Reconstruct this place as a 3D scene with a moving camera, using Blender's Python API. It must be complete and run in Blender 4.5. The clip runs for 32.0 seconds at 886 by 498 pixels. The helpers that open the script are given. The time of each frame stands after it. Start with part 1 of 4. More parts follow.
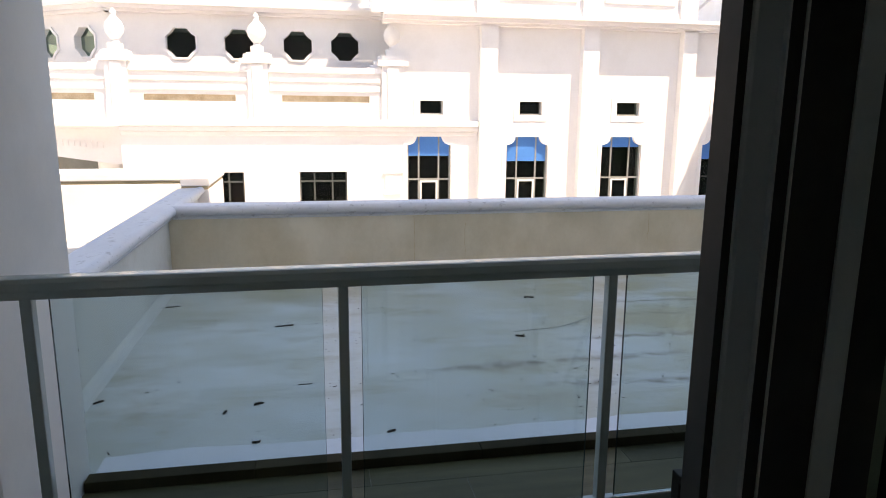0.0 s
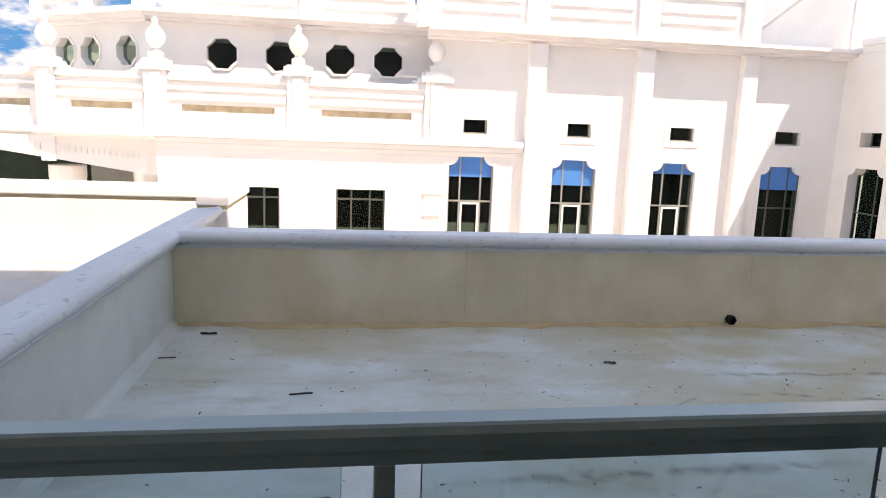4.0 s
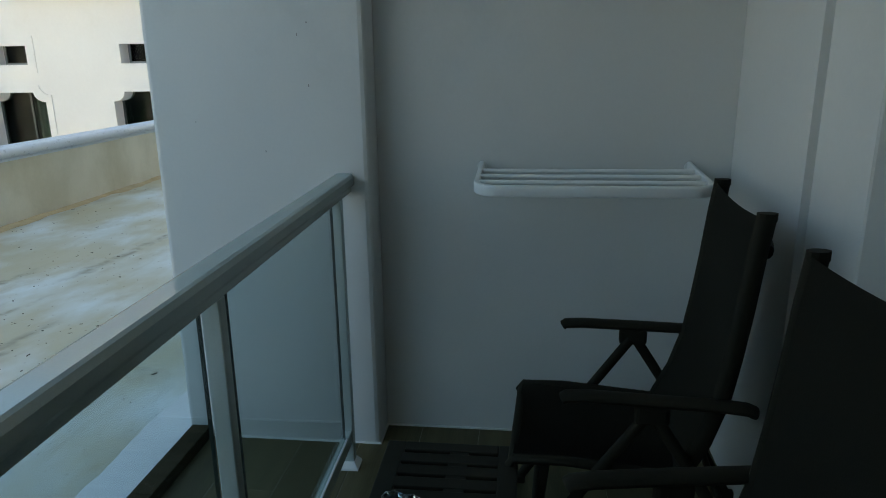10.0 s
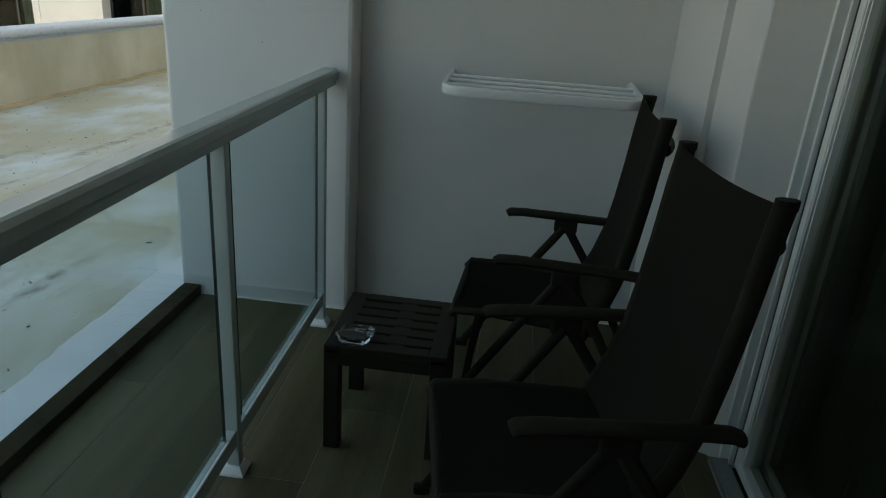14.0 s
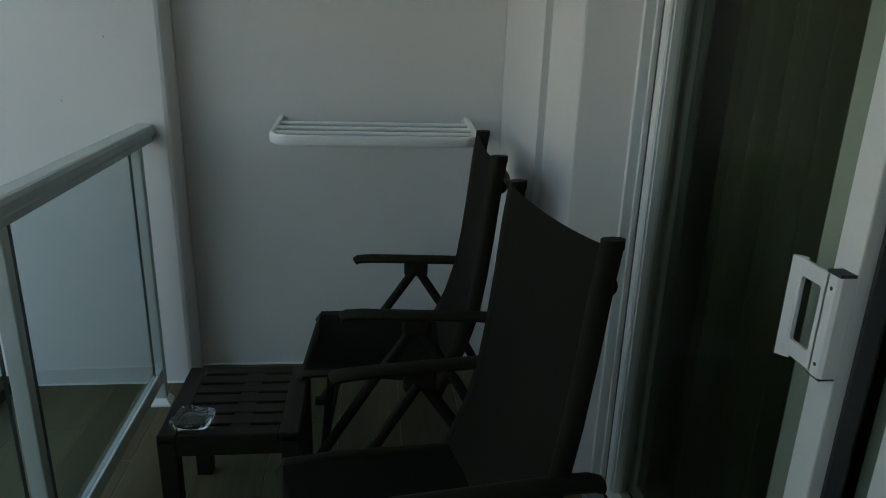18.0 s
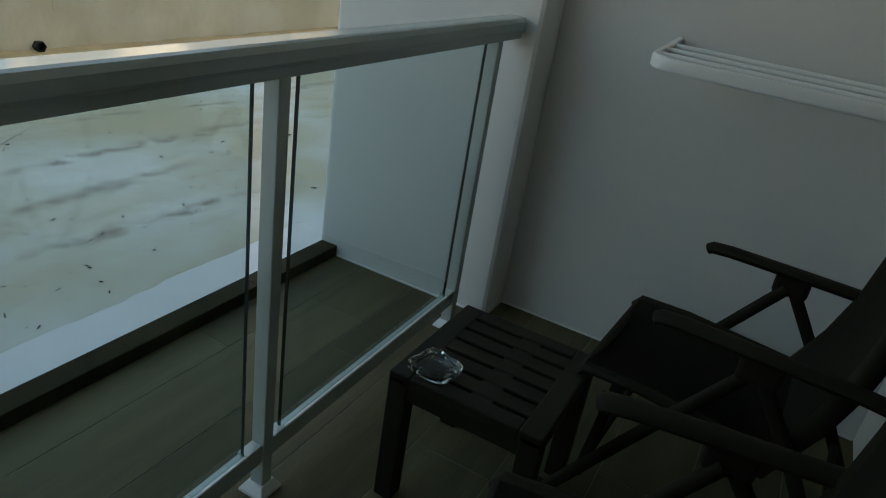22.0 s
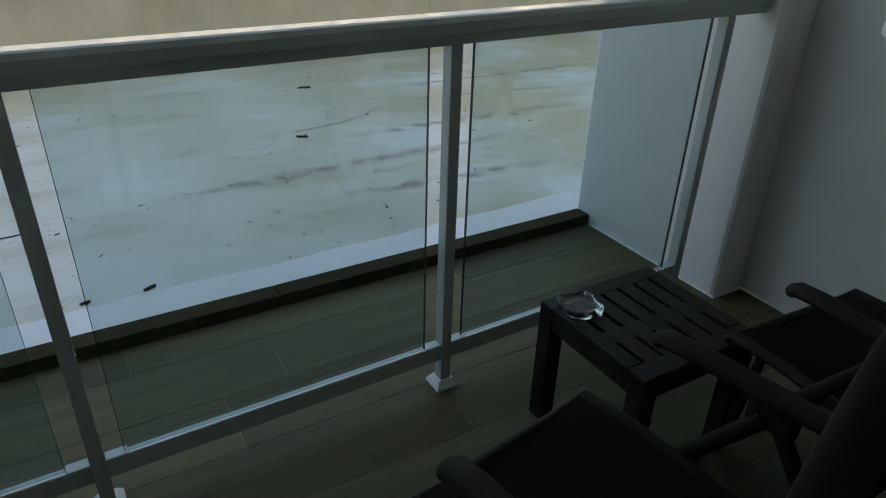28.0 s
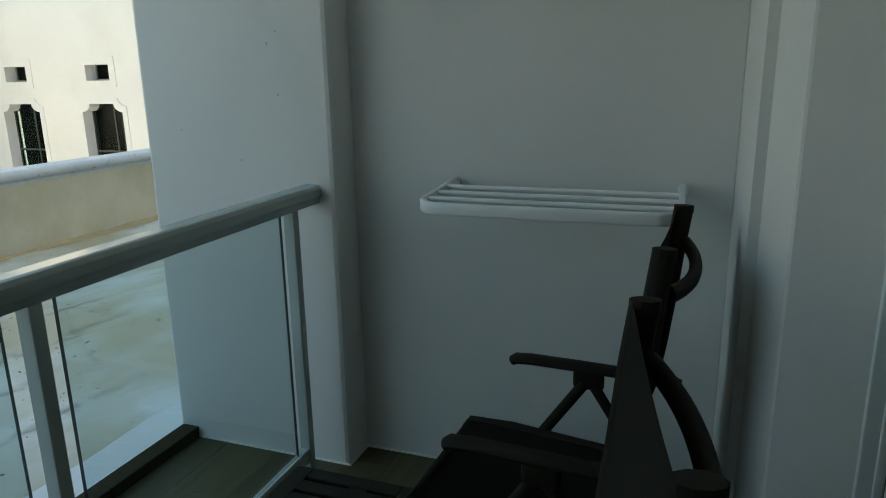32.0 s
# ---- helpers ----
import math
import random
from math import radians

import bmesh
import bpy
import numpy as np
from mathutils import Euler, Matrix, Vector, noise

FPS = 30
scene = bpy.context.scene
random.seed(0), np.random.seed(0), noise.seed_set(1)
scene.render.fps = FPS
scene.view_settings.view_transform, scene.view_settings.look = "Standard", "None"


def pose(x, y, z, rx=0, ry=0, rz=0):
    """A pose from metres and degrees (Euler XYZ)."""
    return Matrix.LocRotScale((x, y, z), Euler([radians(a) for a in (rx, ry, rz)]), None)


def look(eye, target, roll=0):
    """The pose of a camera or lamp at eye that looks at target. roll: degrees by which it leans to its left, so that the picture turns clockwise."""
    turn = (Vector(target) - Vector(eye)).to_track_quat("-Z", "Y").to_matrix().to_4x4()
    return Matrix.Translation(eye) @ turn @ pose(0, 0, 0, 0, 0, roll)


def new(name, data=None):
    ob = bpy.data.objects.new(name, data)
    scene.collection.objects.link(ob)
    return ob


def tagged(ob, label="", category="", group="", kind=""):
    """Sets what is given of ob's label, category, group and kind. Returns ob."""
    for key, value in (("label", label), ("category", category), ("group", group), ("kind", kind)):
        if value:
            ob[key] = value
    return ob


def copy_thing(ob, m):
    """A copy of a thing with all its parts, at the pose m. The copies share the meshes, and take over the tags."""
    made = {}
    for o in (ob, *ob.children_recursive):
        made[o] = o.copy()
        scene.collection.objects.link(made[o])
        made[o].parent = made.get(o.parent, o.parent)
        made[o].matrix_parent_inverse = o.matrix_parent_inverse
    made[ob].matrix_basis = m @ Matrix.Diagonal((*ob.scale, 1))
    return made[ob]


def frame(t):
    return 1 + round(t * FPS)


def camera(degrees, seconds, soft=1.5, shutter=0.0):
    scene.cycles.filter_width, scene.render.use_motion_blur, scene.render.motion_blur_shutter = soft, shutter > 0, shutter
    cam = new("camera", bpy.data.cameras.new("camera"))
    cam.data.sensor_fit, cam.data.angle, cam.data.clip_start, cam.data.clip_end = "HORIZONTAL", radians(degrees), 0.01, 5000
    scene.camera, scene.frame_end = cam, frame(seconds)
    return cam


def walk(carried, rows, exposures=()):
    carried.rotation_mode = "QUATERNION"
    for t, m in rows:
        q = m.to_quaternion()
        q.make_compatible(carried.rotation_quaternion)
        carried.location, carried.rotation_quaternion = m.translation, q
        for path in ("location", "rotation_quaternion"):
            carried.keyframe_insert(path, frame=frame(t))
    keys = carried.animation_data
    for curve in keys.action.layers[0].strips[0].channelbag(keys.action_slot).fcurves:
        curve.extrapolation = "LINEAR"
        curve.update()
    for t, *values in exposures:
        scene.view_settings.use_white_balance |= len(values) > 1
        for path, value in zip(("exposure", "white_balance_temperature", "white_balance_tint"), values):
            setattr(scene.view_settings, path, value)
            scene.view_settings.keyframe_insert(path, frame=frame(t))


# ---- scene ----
cam = camera(65.9, 32.0, soft=1.0)
EXPOSURES = [
    (0, 1.5, 9650, 17), (3, 1.47, 9650, 17), (6, 1.37, 9550, 17), (9, 1.32, 9550, 16), (10, 1.40, 8700, -4), (11, 1.48, 10350, -4), (12, 1.53, 11050, -4), (13, 1.55, 11850, -2), (14, 1.47, 10850, -1), (15, 1.54, 11050, -3), (18, 1.67, 10550, 2), (20, 1.68, 10750, -1), (21, 1.66, 12000, 1),
    (22, 1.53, 11350, 2), (23, 1.81, 10850, 5), (24, 1.91, 10250, 6), (25, 1.91, 10450, 5), (27.5, 1.62, 10550, 6), (28.2, 1.6, 10450, 5), (29, 1.47, 9650, -6), (30, 1.55, 10350, -3), (31, 1.6, 10200, -4), (32, 1.52, 9800, -6),
]
PATH = [
    (0, (-0.087, -2.178, 1.581), (0.283, -0.253, 1.185), 0.5),
    (0.5, (-0.08, -2.154, 1.57), (0.255, -0.225, 1.162), 1.5),
    (1, (-0.143, -1.995, 1.553), (0.131, -0.063, 1.112), 1.5),
    (1.5, (-0.176, -1.812, 1.545), (0.253, 0.093, 1.114), -0.2),
    (2, (-0.15, -1.698, 1.542), (0.278, 0.213, 1.136), 1.7),
    (2.5, (-0.078, -1.539, 1.554), (0.102, 0.416, 1.173), 2.1),
    (3, (-0.019, -1.397, 1.556), (0.069, 0.553, 1.121), 0.9),
    (3.5, (-0.032, -1.194, 1.545), (0.239, 0.756, 1.193), 2.6),
    (5.5, (-0.257, -0.643, 1.524), (-0.007, 1.313, 1.189), 0.9),
    (6, (-0.36, -0.61, 1.527), (0.199, 1.279, 1.179), -2.3),
    (6.5, (-0.39, -0.591, 1.533), (0.27, 1.265, 1.187), -1.1),
    (7, (-0.398, -0.613, 1.565), (0.338, 1.222, 1.261), -1.0),
    (7.5, (-0.368, -0.601, 1.546), (0.46, 1.199, 1.272), -2.2),
    (8, (-0.35, -0.601, 1.529), (0.664, 1.098, 1.241), -0.2),
    (8.5, (-0.257, -0.497, 1.462), (0.939, 1.063, 1.093), 1.4),
    (9, (-0.172, -0.552, 1.49), (1.143, 0.909, 1.117), -3.0),
    (9.5, (-0.143, -0.557, 1.484), (1.617, 0.268, 1.014), 0.2),
    (10, (-0.287, -0.594, 1.473), (1.627, -0.367, 0.939), -0.8),
    (10.5, (-0.394, -0.668, 1.471), (1.519, -0.702, 0.886), 0.6),
    (11, (-0.497, -0.792, 1.459), (1.371, -0.763, 0.745), 1.2),
    (11.5, (-0.554, -0.882, 1.427), (1.263, -0.889, 0.591), 4.3),
    (12, (-0.584, -0.897, 1.411), (1.203, -0.993, 0.517), 3.3),
    (12.5, (-0.607, -0.834, 1.399), (1.125, -0.961, 0.407), 4.3),
    (13, (-0.658, -0.737, 1.399), (1.096, -0.7, 0.439), 4.7),
    (13.5, (-0.704, -0.721, 1.442), (1.115, -0.5, 0.641), 2.9),
    (14, (-0.702, -0.715, 1.442), (1.154, -0.554, 0.715), 4.2),
    (14.5, (-0.602, -0.786, 1.445), (1.238, -0.876, 0.666), 2.8),
    (15, (-0.532, -0.812, 1.464), (1.338, -1.004, 0.781), 3.7),
    (15.5, (-0.539, -0.804, 1.467), (1.315, -1.024, 0.751), 1.6),
    (17.5, (-0.563, -0.801, 1.47), (1.32, -1.01, 0.828), 1.6),
    (18, (-0.573, -0.799, 1.473), (1.315, -1.007, 0.846), 1.8),
    (18.5, (-0.581, -0.797, 1.472), (1.308, -1.013, 0.854), 2.4),
    (19, (-0.572, -0.793, 1.468), (1.319, -0.98, 0.845), 2.3),
    (19.5, (-0.569, -0.794, 1.465), (1.302, -0.973, 0.782), 1.3),
    (20, (-0.585, -0.787, 1.445), (1.265, -0.939, 0.701), 3.4),
    (20.5, (-0.56, -0.789, 1.404), (1.261, -0.82, 0.575), 3.6),
    (21, (-0.402, -0.835, 1.391), (1.409, -0.59, 0.579), 4.5),
    (21.5, (-0.195, -0.847, 1.352), (1.566, -0.393, 0.519), 8.2),
    (22, (-0.04, -0.833, 1.318), (1.596, -0.063, 0.463), 9.3),
    (22.3, (0.003, -0.893, 1.319), (1.22, 0.452, 0.475), 11.4),
    (22.6, (0.047, -0.953, 1.32), (0.624, 0.718, 0.384), 7.8),
    (23, (-0.042, -0.976, 1.29), (-0.097, 0.8, 0.371), 5.7),
    (23.2, (-0.055, -1.009, 1.288), (-0.331, 0.791, 0.462), 3.0),
    (23.5, (-0.111, -1.117, 1.312), (-0.53, 0.697, 0.582), 1.0),
    (24, (-0.122, -1.309, 1.324), (-0.658, 0.413, 0.461), 0.8),
    (24.5, (-0.05, -1.404, 1.342), (-0.622, 0.279, 0.425), -0.1),
    (25, (-0.022, -1.455, 1.331), (-0.363, 0.233, 0.315), 1.7),
    (25.5, (-0.087, -1.614, 1.338), (-0.094, 0.086, 0.283), -2.2),
    (27.5, (-0.013, -1.503, 1.333), (0.433, 0.132, 0.271), 0.4),
    (28, (0.073, -1.384, 1.364), (0.99, 0.114, 0.408), 1.8),
    (28.5, (0.101, -1.259, 1.338), (1.792, -0.472, 0.616), 1.8),
    (29, (0.036, -1.164, 1.402), (1.894, -0.878, 0.721), 3.7),
    (29.5, (0.019, -1.173, 1.441), (1.859, -0.754, 0.779), 3.9),
    (30, (-0.024, -1.136, 1.441), (1.845, -0.698, 0.88), 3.1),
    (30.5, (0.0, -1.165, 1.448), (1.883, -0.786, 0.89), 4.5),
    (31, (0.006, -1.202, 1.452), (1.862, -0.609, 1.001), -2.8),
    (31.5, (0.027, -1.199, 1.463), (1.856, -0.559, 0.965), -2.9),
    (32, (0.01, -1.205, 1.446), (1.831, -0.539, 0.955), -1.0),
]
walk(cam, [(t, look(eye, target, roll)) for t, eye, target, roll in PATH],
     exposures=EXPOSURES)

# ---------------------------------------------------------------- light
SUN_DIR = Vector((-1.0, 1.0, -2.44)).normalized()
world = bpy.data.worlds.new("world")
scene.world = world
world.use_nodes = True
wn, wl = world.node_tree.nodes, world.node_tree.links
sky = wn.new("ShaderNodeTexSky")
sky.sky_type, sky.sun_disc = "NISHITA", False
sky.sun_elevation = math.asin(-SUN_DIR.z)
sky.sun_rotation = math.atan2(-SUN_DIR.x, -SUN_DIR.y)
sky.air_density, sky.dust_density, sky.ozone_density = 1.0, 0.3, 3.5
wl.new(sky.outputs["Color"], wn["Background"].inputs["Color"])
wn["Background"].inputs["Strength"].default_value = 0.15
sun_data = bpy.data.lights.new("sun", "SUN")
sun_data.energy, sun_data.angle, sun_data.color = 3.4, radians(0.55), (1.0, 0.965, 0.93)
sun = new("sun", sun_data)
sun.matrix_world = look((20, -20, 50), Vector((20, -20, 50)) + SUN_DIR)


# ---------------------------------------------------------------- materials
def principled(name):
    m = bpy.data.materials.new(name)
    m.use_nodes = True
    return m, m.node_tree.nodes, m.node_tree.links, m.node_tree.nodes["Principled BSDF"]


def surface(name, low, high, rough=0.6, metal=0.0, scale=1.5, fine=60.0, bump=0.15, stretch=(1, 1, 1),
            stain=None, stain_amount=0.0, stain_scale=0.8, random=0.0, spec=0.5, speckle=None, streaks=None, stain_at=(0.5, 0.72), ramp_at=(0.45, 0.9), grain=0.3, silt=None, drifts=()):
    """A painted or natural surface: two scales of colour, stains and fine relief, in metres."""
    m, n, l, b = principled(name)
    geo = n.new("ShaderNodeNewGeometry")
    mp = n.new("ShaderNodeMapping")
    mp.inputs["Scale"].default_value = stretch
    l.new(geo.outputs["Position"], mp.inputs["Vector"])
    big = n.new("ShaderNodeTexNoise")
    big.inputs["Scale"].default_value, big.inputs["Detail"].default_value = scale, 6
    big.inputs["Roughness"].default_value = 0.6
    l.new(mp.outputs["Vector"], big.inputs["Vector"])
    small = n.new("ShaderNodeTexNoise")
    small.inputs["Scale"].default_value, small.inputs["Detail"].default_value = fine, 4
    l.new(mp.outputs["Vector"], small.inputs["Vector"])
    add = n.new("ShaderNodeMath")
    add.operation = "MULTIPLY_ADD"
    add.inputs[1].default_value = grain
    l.new(small.outputs["Fac"], add.inputs[0])
    l.new(big.outputs["Fac"], add.inputs[2])
    ramp = n.new("ShaderNodeValToRGB")
    ramp.color_ramp.elements[0].position, ramp.color_ramp.elements[1].position = ramp_at
    ramp.color_ramp.elements[0].color, ramp.color_ramp.elements[1].color = (*low, 1), (*high, 1)
    l.new(add.outputs[0], ramp.inputs["Fac"])
    color = ramp.outputs["Color"]
    if stain:
        st = n.new("ShaderNodeTexNoise")
        st.inputs["Scale"].default_value, st.inputs["Detail"].default_value = stain_scale, 8
        st.inputs["Roughness"].default_value = 0.65
        l.new(mp.outputs["Vector"], st.inputs["Vector"])
        sr = n.new("ShaderNodeValToRGB")
        sr.color_ramp.elements[0].position, sr.color_ramp.elements[1].position = stain_at
        sr.color_ramp.elements[1].color = (stain_amount,) * 3 + (1,)
        sr.color_ramp.elements[0].color = (0, 0, 0, 1)
        l.new(st.outputs["Fac"], sr.inputs["Fac"])
        mx = n.new("ShaderNodeMix")
        mx.data_type = "RGBA"
        l.new(sr.outputs["Color"], mx.inputs["Factor"])
        l.new(color, mx.inputs[6])
        mx.inputs[7].default_value = (*stain, 1)
        color = mx.outputs[2]
    if streaks:
        sm = n.new("ShaderNodeMapping")
        sm.inputs["Scale"].default_value = (0.7, 4.5, 1.0)
        sm.inputs["Rotation"].default_value = (0, 0, 0.06)
        l.new(geo.outputs["Position"], sm.inputs["Vector"])
        sn = n.new("ShaderNodeTexNoise")
        sn.inputs["Scale"].default_value, sn.inputs["Detail"].default_value, sn.inputs["Roughness"].default_value = 1.0, 7, 0.7
        l.new(sm.outputs["Vector"], sn.inputs["Vector"])
        sp = n.new("ShaderNodeValToRGB")
        sp.color_ramp.elements[0].position, sp.color_ramp.elements[1].position = 0.56, 0.74
        sp.color_ramp.elements[0].color, sp.color_ramp.elements[1].color = (0, 0, 0, 1), (0.42, 0.42, 0.42, 1)
        l.new(sn.outputs["Fac"], sp.inputs["Fac"])
        sx = n.new("ShaderNodeMix")
        sx.data_type = "RGBA"
        l.new(sp.outputs["Color"], sx.inputs["Factor"])
        l.new(color, sx.inputs[6])
        sx.inputs[7].default_value = (*streaks, 1)
        color = sx.outputs[2]
    if silt:
        xyz = n.new("ShaderNodeSeparateXYZ")
        l.new(geo.outputs["Position"], xyz.inputs[0])
        far_edge, east = n.new("ShaderNodeMapRange"), n.new("ShaderNodeMapRange")
        for node, row in ((far_edge, (2.6, 4.3, 0.0, 0.85)), (east, (0.2, 2.5, 0.14, 0.85))):
            for key, value in zip(("From Min", "From Max", "To Min", "To Max"), row):
                node.inputs[key].default_value = value
        l.new(xyz.outputs["Y"], far_edge.inputs["Value"])
        l.new(xyz.outputs["X"], east.inputs["Value"])
        most = n.new("ShaderNodeMath")
        most.operation = "MAXIMUM"
        l.new(far_edge.outputs["Result"], most.inputs[0])
        l.new(east.outputs["Result"], most.inputs[1])
        wash = n.new("ShaderNodeTexNoise")
        wash.inputs["Scale"].default_value, wash.inputs["Detail"].default_value = 1.6, 5
        l.new(mp.outputs["Vector"], wash.inputs["Vector"])
        wr = n.new("ShaderNodeMapRange")
        wr.inputs["From Min"].default_value, wr.inputs["From Max"].default_value = 0.38, 0.58
        l.new(wash.outputs["Fac"], wr.inputs["Value"])
        wm = n.new("ShaderNodeMath")
        wm.operation = "MULTIPLY"
        l.new(most.outputs[0], wm.inputs[0])
        l.new(wr.outputs["Result"], wm.inputs[1])
        wx = n.new("ShaderNodeMix")
        wx.data_type = "RGBA"
        l.new(wm.outputs[0], wx.inputs["Factor"])
        l.new(color, wx.inputs[6])
        wx.inputs[7].default_value = (*silt, 1)
        color = wx.outputs[2]
    for x0, y0, x1, y1, width in drifts:
        def math_node(kind, a, b):
            node = n.new("ShaderNodeMath")
            node.operation = kind
            for socket, value in zip(node.inputs, (a, b)):
                if isinstance(value, (int, float)):
                    socket.default_value = value
                else:
                    l.new(value, socket)
            return node.outputs[0]

        def ranged(value, low_at, high_at, low_to=0.0, high_to=1.0):
            node = n.new("ShaderNodeMapRange")
            l.new(value, node.inputs["Value"])
            for key, number in zip(("From Min", "From Max", "To Min", "To Max"), (low_at, high_at, low_to, high_to)):
                node.inputs[key].default_value = number
            return node.outputs["Result"]
        xyz = n.new("ShaderNodeSeparateXYZ")
        l.new(geo.outputs["Position"], xyz.inputs[0])
        wave = n.new("ShaderNodeTexNoise")
        wave.inputs["Scale"].default_value, wave.inputs["Detail"].default_value = 5.0, 6
        l.new(geo.outputs["Position"], wave.inputs["Vector"])
        slope = (y1 - y0) / (x1 - x0)
        line = math_node("MULTIPLY_ADD", xyz.outputs["X"], slope)
        line.node.inputs[2].default_value = y0 - slope * x0
        off = math_node("SUBTRACT", xyz.outputs["Y"], line)
        off = math_node("ADD", off, math_node("MULTIPLY", math_node("SUBTRACT", wave.outputs["Fac"], 0.5), 0.16))
        near = ranged(math_node("ABSOLUTE", off, 0), 0.0, width, 1.0, 0.0)
        ends = math_node("MULTIPLY", ranged(xyz.outputs["X"], x0 - 0.15, x0 + 0.25), ranged(xyz.outputs["X"], x1 - 0.25, x1 + 0.15, 1.0, 0.0))
        gone = n.new("ShaderNodeTexNoise")
        gone.inputs["Scale"].default_value, gone.inputs["Detail"].default_value = 9.0, 5
        l.new(geo.outputs["Position"], gone.inputs["Vector"])
        dm = math_node("MULTIPLY", math_node("MULTIPLY", near, ends), ranged(gone.outputs["Fac"], 0.36, 0.60, 0.0, 0.85))
        dx = n.new("ShaderNodeMix")
        dx.data_type = "RGBA"
        l.new(dm, dx.inputs["Factor"])
        l.new(color, dx.inputs[6])
        dx.inputs[7].default_value = (0.17, 0.14, 0.09, 1)
        color = dx.outputs[2]
    if speckle:
        vo = n.new("ShaderNodeTexVoronoi")
        vo.inputs["Scale"].default_value = speckle
        l.new(geo.outputs["Position"], vo.inputs["Vector"])
        vr = n.new("ShaderNodeValToRGB")
        vr.color_ramp.elements[0].position, vr.color_ramp.elements[1].position = 0.05, 0.11
        vr.color_ramp.elements[0].color, vr.color_ramp.elements[1].color = (0.45, 0.42, 0.38, 1), (1, 1, 1, 1)
        l.new(vo.outputs["Distance"], vr.inputs["Fac"])
        mu = n.new("ShaderNodeMix")
        mu.data_type, mu.blend_type = "RGBA", "MULTIPLY"
        mu.inputs["Factor"].default_value = 0.8
        l.new(color, mu.inputs[6])
        l.new(vr.outputs["Color"], mu.inputs[7])
        color = mu.outputs[2]
    if random:
        oi = n.new("ShaderNodeObjectInfo")
        mr = n.new("ShaderNodeMapRange")
        mr.inputs["To Min"].default_value, mr.inputs["To Max"].default_value = 1 - random, 1 + random
        l.new(oi.outputs["Random"], mr.inputs["Value"])
        hs = n.new("ShaderNodeHueSaturation")
        l.new(mr.outputs["Result"], hs.inputs["Value"])
        l.new(color, hs.inputs["Color"])
        color = hs.outputs["Color"]
    l.new(color, b.inputs["Base Color"])
    rr = n.new("ShaderNodeMapRange")
    rr.inputs["To Min"].default_value, rr.inputs["To Max"].default_value = rough * 0.88, min(rough * 1.12, 1)
    l.new(big.outputs["Fac"], rr.inputs["Value"])
    l.new(rr.outputs["Result"], b.inputs["Roughness"])
    b.inputs["Metallic"].default_value = metal
    b.inputs["Specular IOR Level"].default_value = spec
    if bump:
        bp = n.new("ShaderNodeBump")
        bp.inputs["Strength"].default_value, bp.inputs["Distance"].default_value = bump, 0.004
        l.new(add.outputs[0], bp.inputs["Height"])
        l.new(bp.outputs["Normal"], b.inputs["Normal"])
    return m


def glass(name, tint, gloss=1.0, rough=0.0, grazing=0.9):
    """A thin clear pane: tinted see-through with Fresnel gloss."""
    m = bpy.data.materials.new(name)
    m.use_nodes = True
    n, l = m.node_tree.nodes, m.node_tree.links
    n.remove(n["Principled BSDF"])
    tr, gl, mix, fr = (n.new("ShaderNodeBsdfTransparent"), n.new("ShaderNodeBsdfGlossy"),
                       n.new("ShaderNodeMixShader"), n.new("ShaderNodeLayerWeight"))
    tr.inputs["Color"].default_value = (*tint, 1)
    gl.inputs["Roughness"].default_value = rough
    fr.inputs["Blend"].default_value = 0.5
    power, scale = n.new("ShaderNodeMath"), n.new("ShaderNodeMath")
    power.operation, scale.operation = "POWER", "MULTIPLY_ADD"
    power.inputs[1].default_value = 5.0
    scale.inputs[1].default_value, scale.inputs[2].default_value = grazing, 0.04 * gloss
    l.new(fr.outputs["Facing"], power.inputs[0])
    l.new(power.outputs[0], scale.inputs[0])
    l.new(scale.outputs[0], mix.inputs["Fac"])
    l.new(tr.outputs[0], mix.inputs[1])
    l.new(gl.outputs[0], mix.inputs[2])
    l.new(mix.outputs[0], n["Material Output"].inputs["Surface"])
    return m


PLASTER = surface("white_wall_paint", (0.65, 0.66, 0.645), (0.78, 0.785, 0.765), 0.75, bump=0.15, scale=1.6, fine=80, ramp_at=(0.42, 0.76), grain=0.1, stain=(0.56, 0.56, 0.54), stain_amount=0.5, stain_at=(0.46, 0.7))
CEILING = surface("white_ceiling_paint", (0.82, 0.83, 0.82), (0.87, 0.875, 0.865), 0.8, bump=0.1, scale=1.5, fine=70)
FACADE = surface("white_facade_render", (0.77, 0.745, 0.73), (0.82, 0.80, 0.785), 0.8, bump=0.08, scale=0.4, fine=12, stain=(0.62, 0.58, 0.52), stain_amount=0.3, stain_scale=0.35)
CREAM = surface("cream_parapet_paint", (0.57, 0.52, 0.40), (0.71, 0.66, 0.54), 0.8, ramp_at=(0.40, 0.72), grain=0.1, bump=0.1, scale=1.2, fine=45, stretch=(1, 1, 0.7), stain=(0.44, 0.38, 0.24), stain_amount=0.45, stain_scale=1.6, stain_at=(0.47, 0.7))
CAP = surface("weathered_white_cap_paint", (0.56, 0.59, 0.63), (0.68, 0.71, 0.74), 0.6, bump=0.35, scale=2.0, fine=50, stretch=(0.6, 0.6, 1), stain=(0.24, 0.25, 0.26), stain_amount=0.55, stain_scale=22.0, stain_at=(0.58, 0.66))
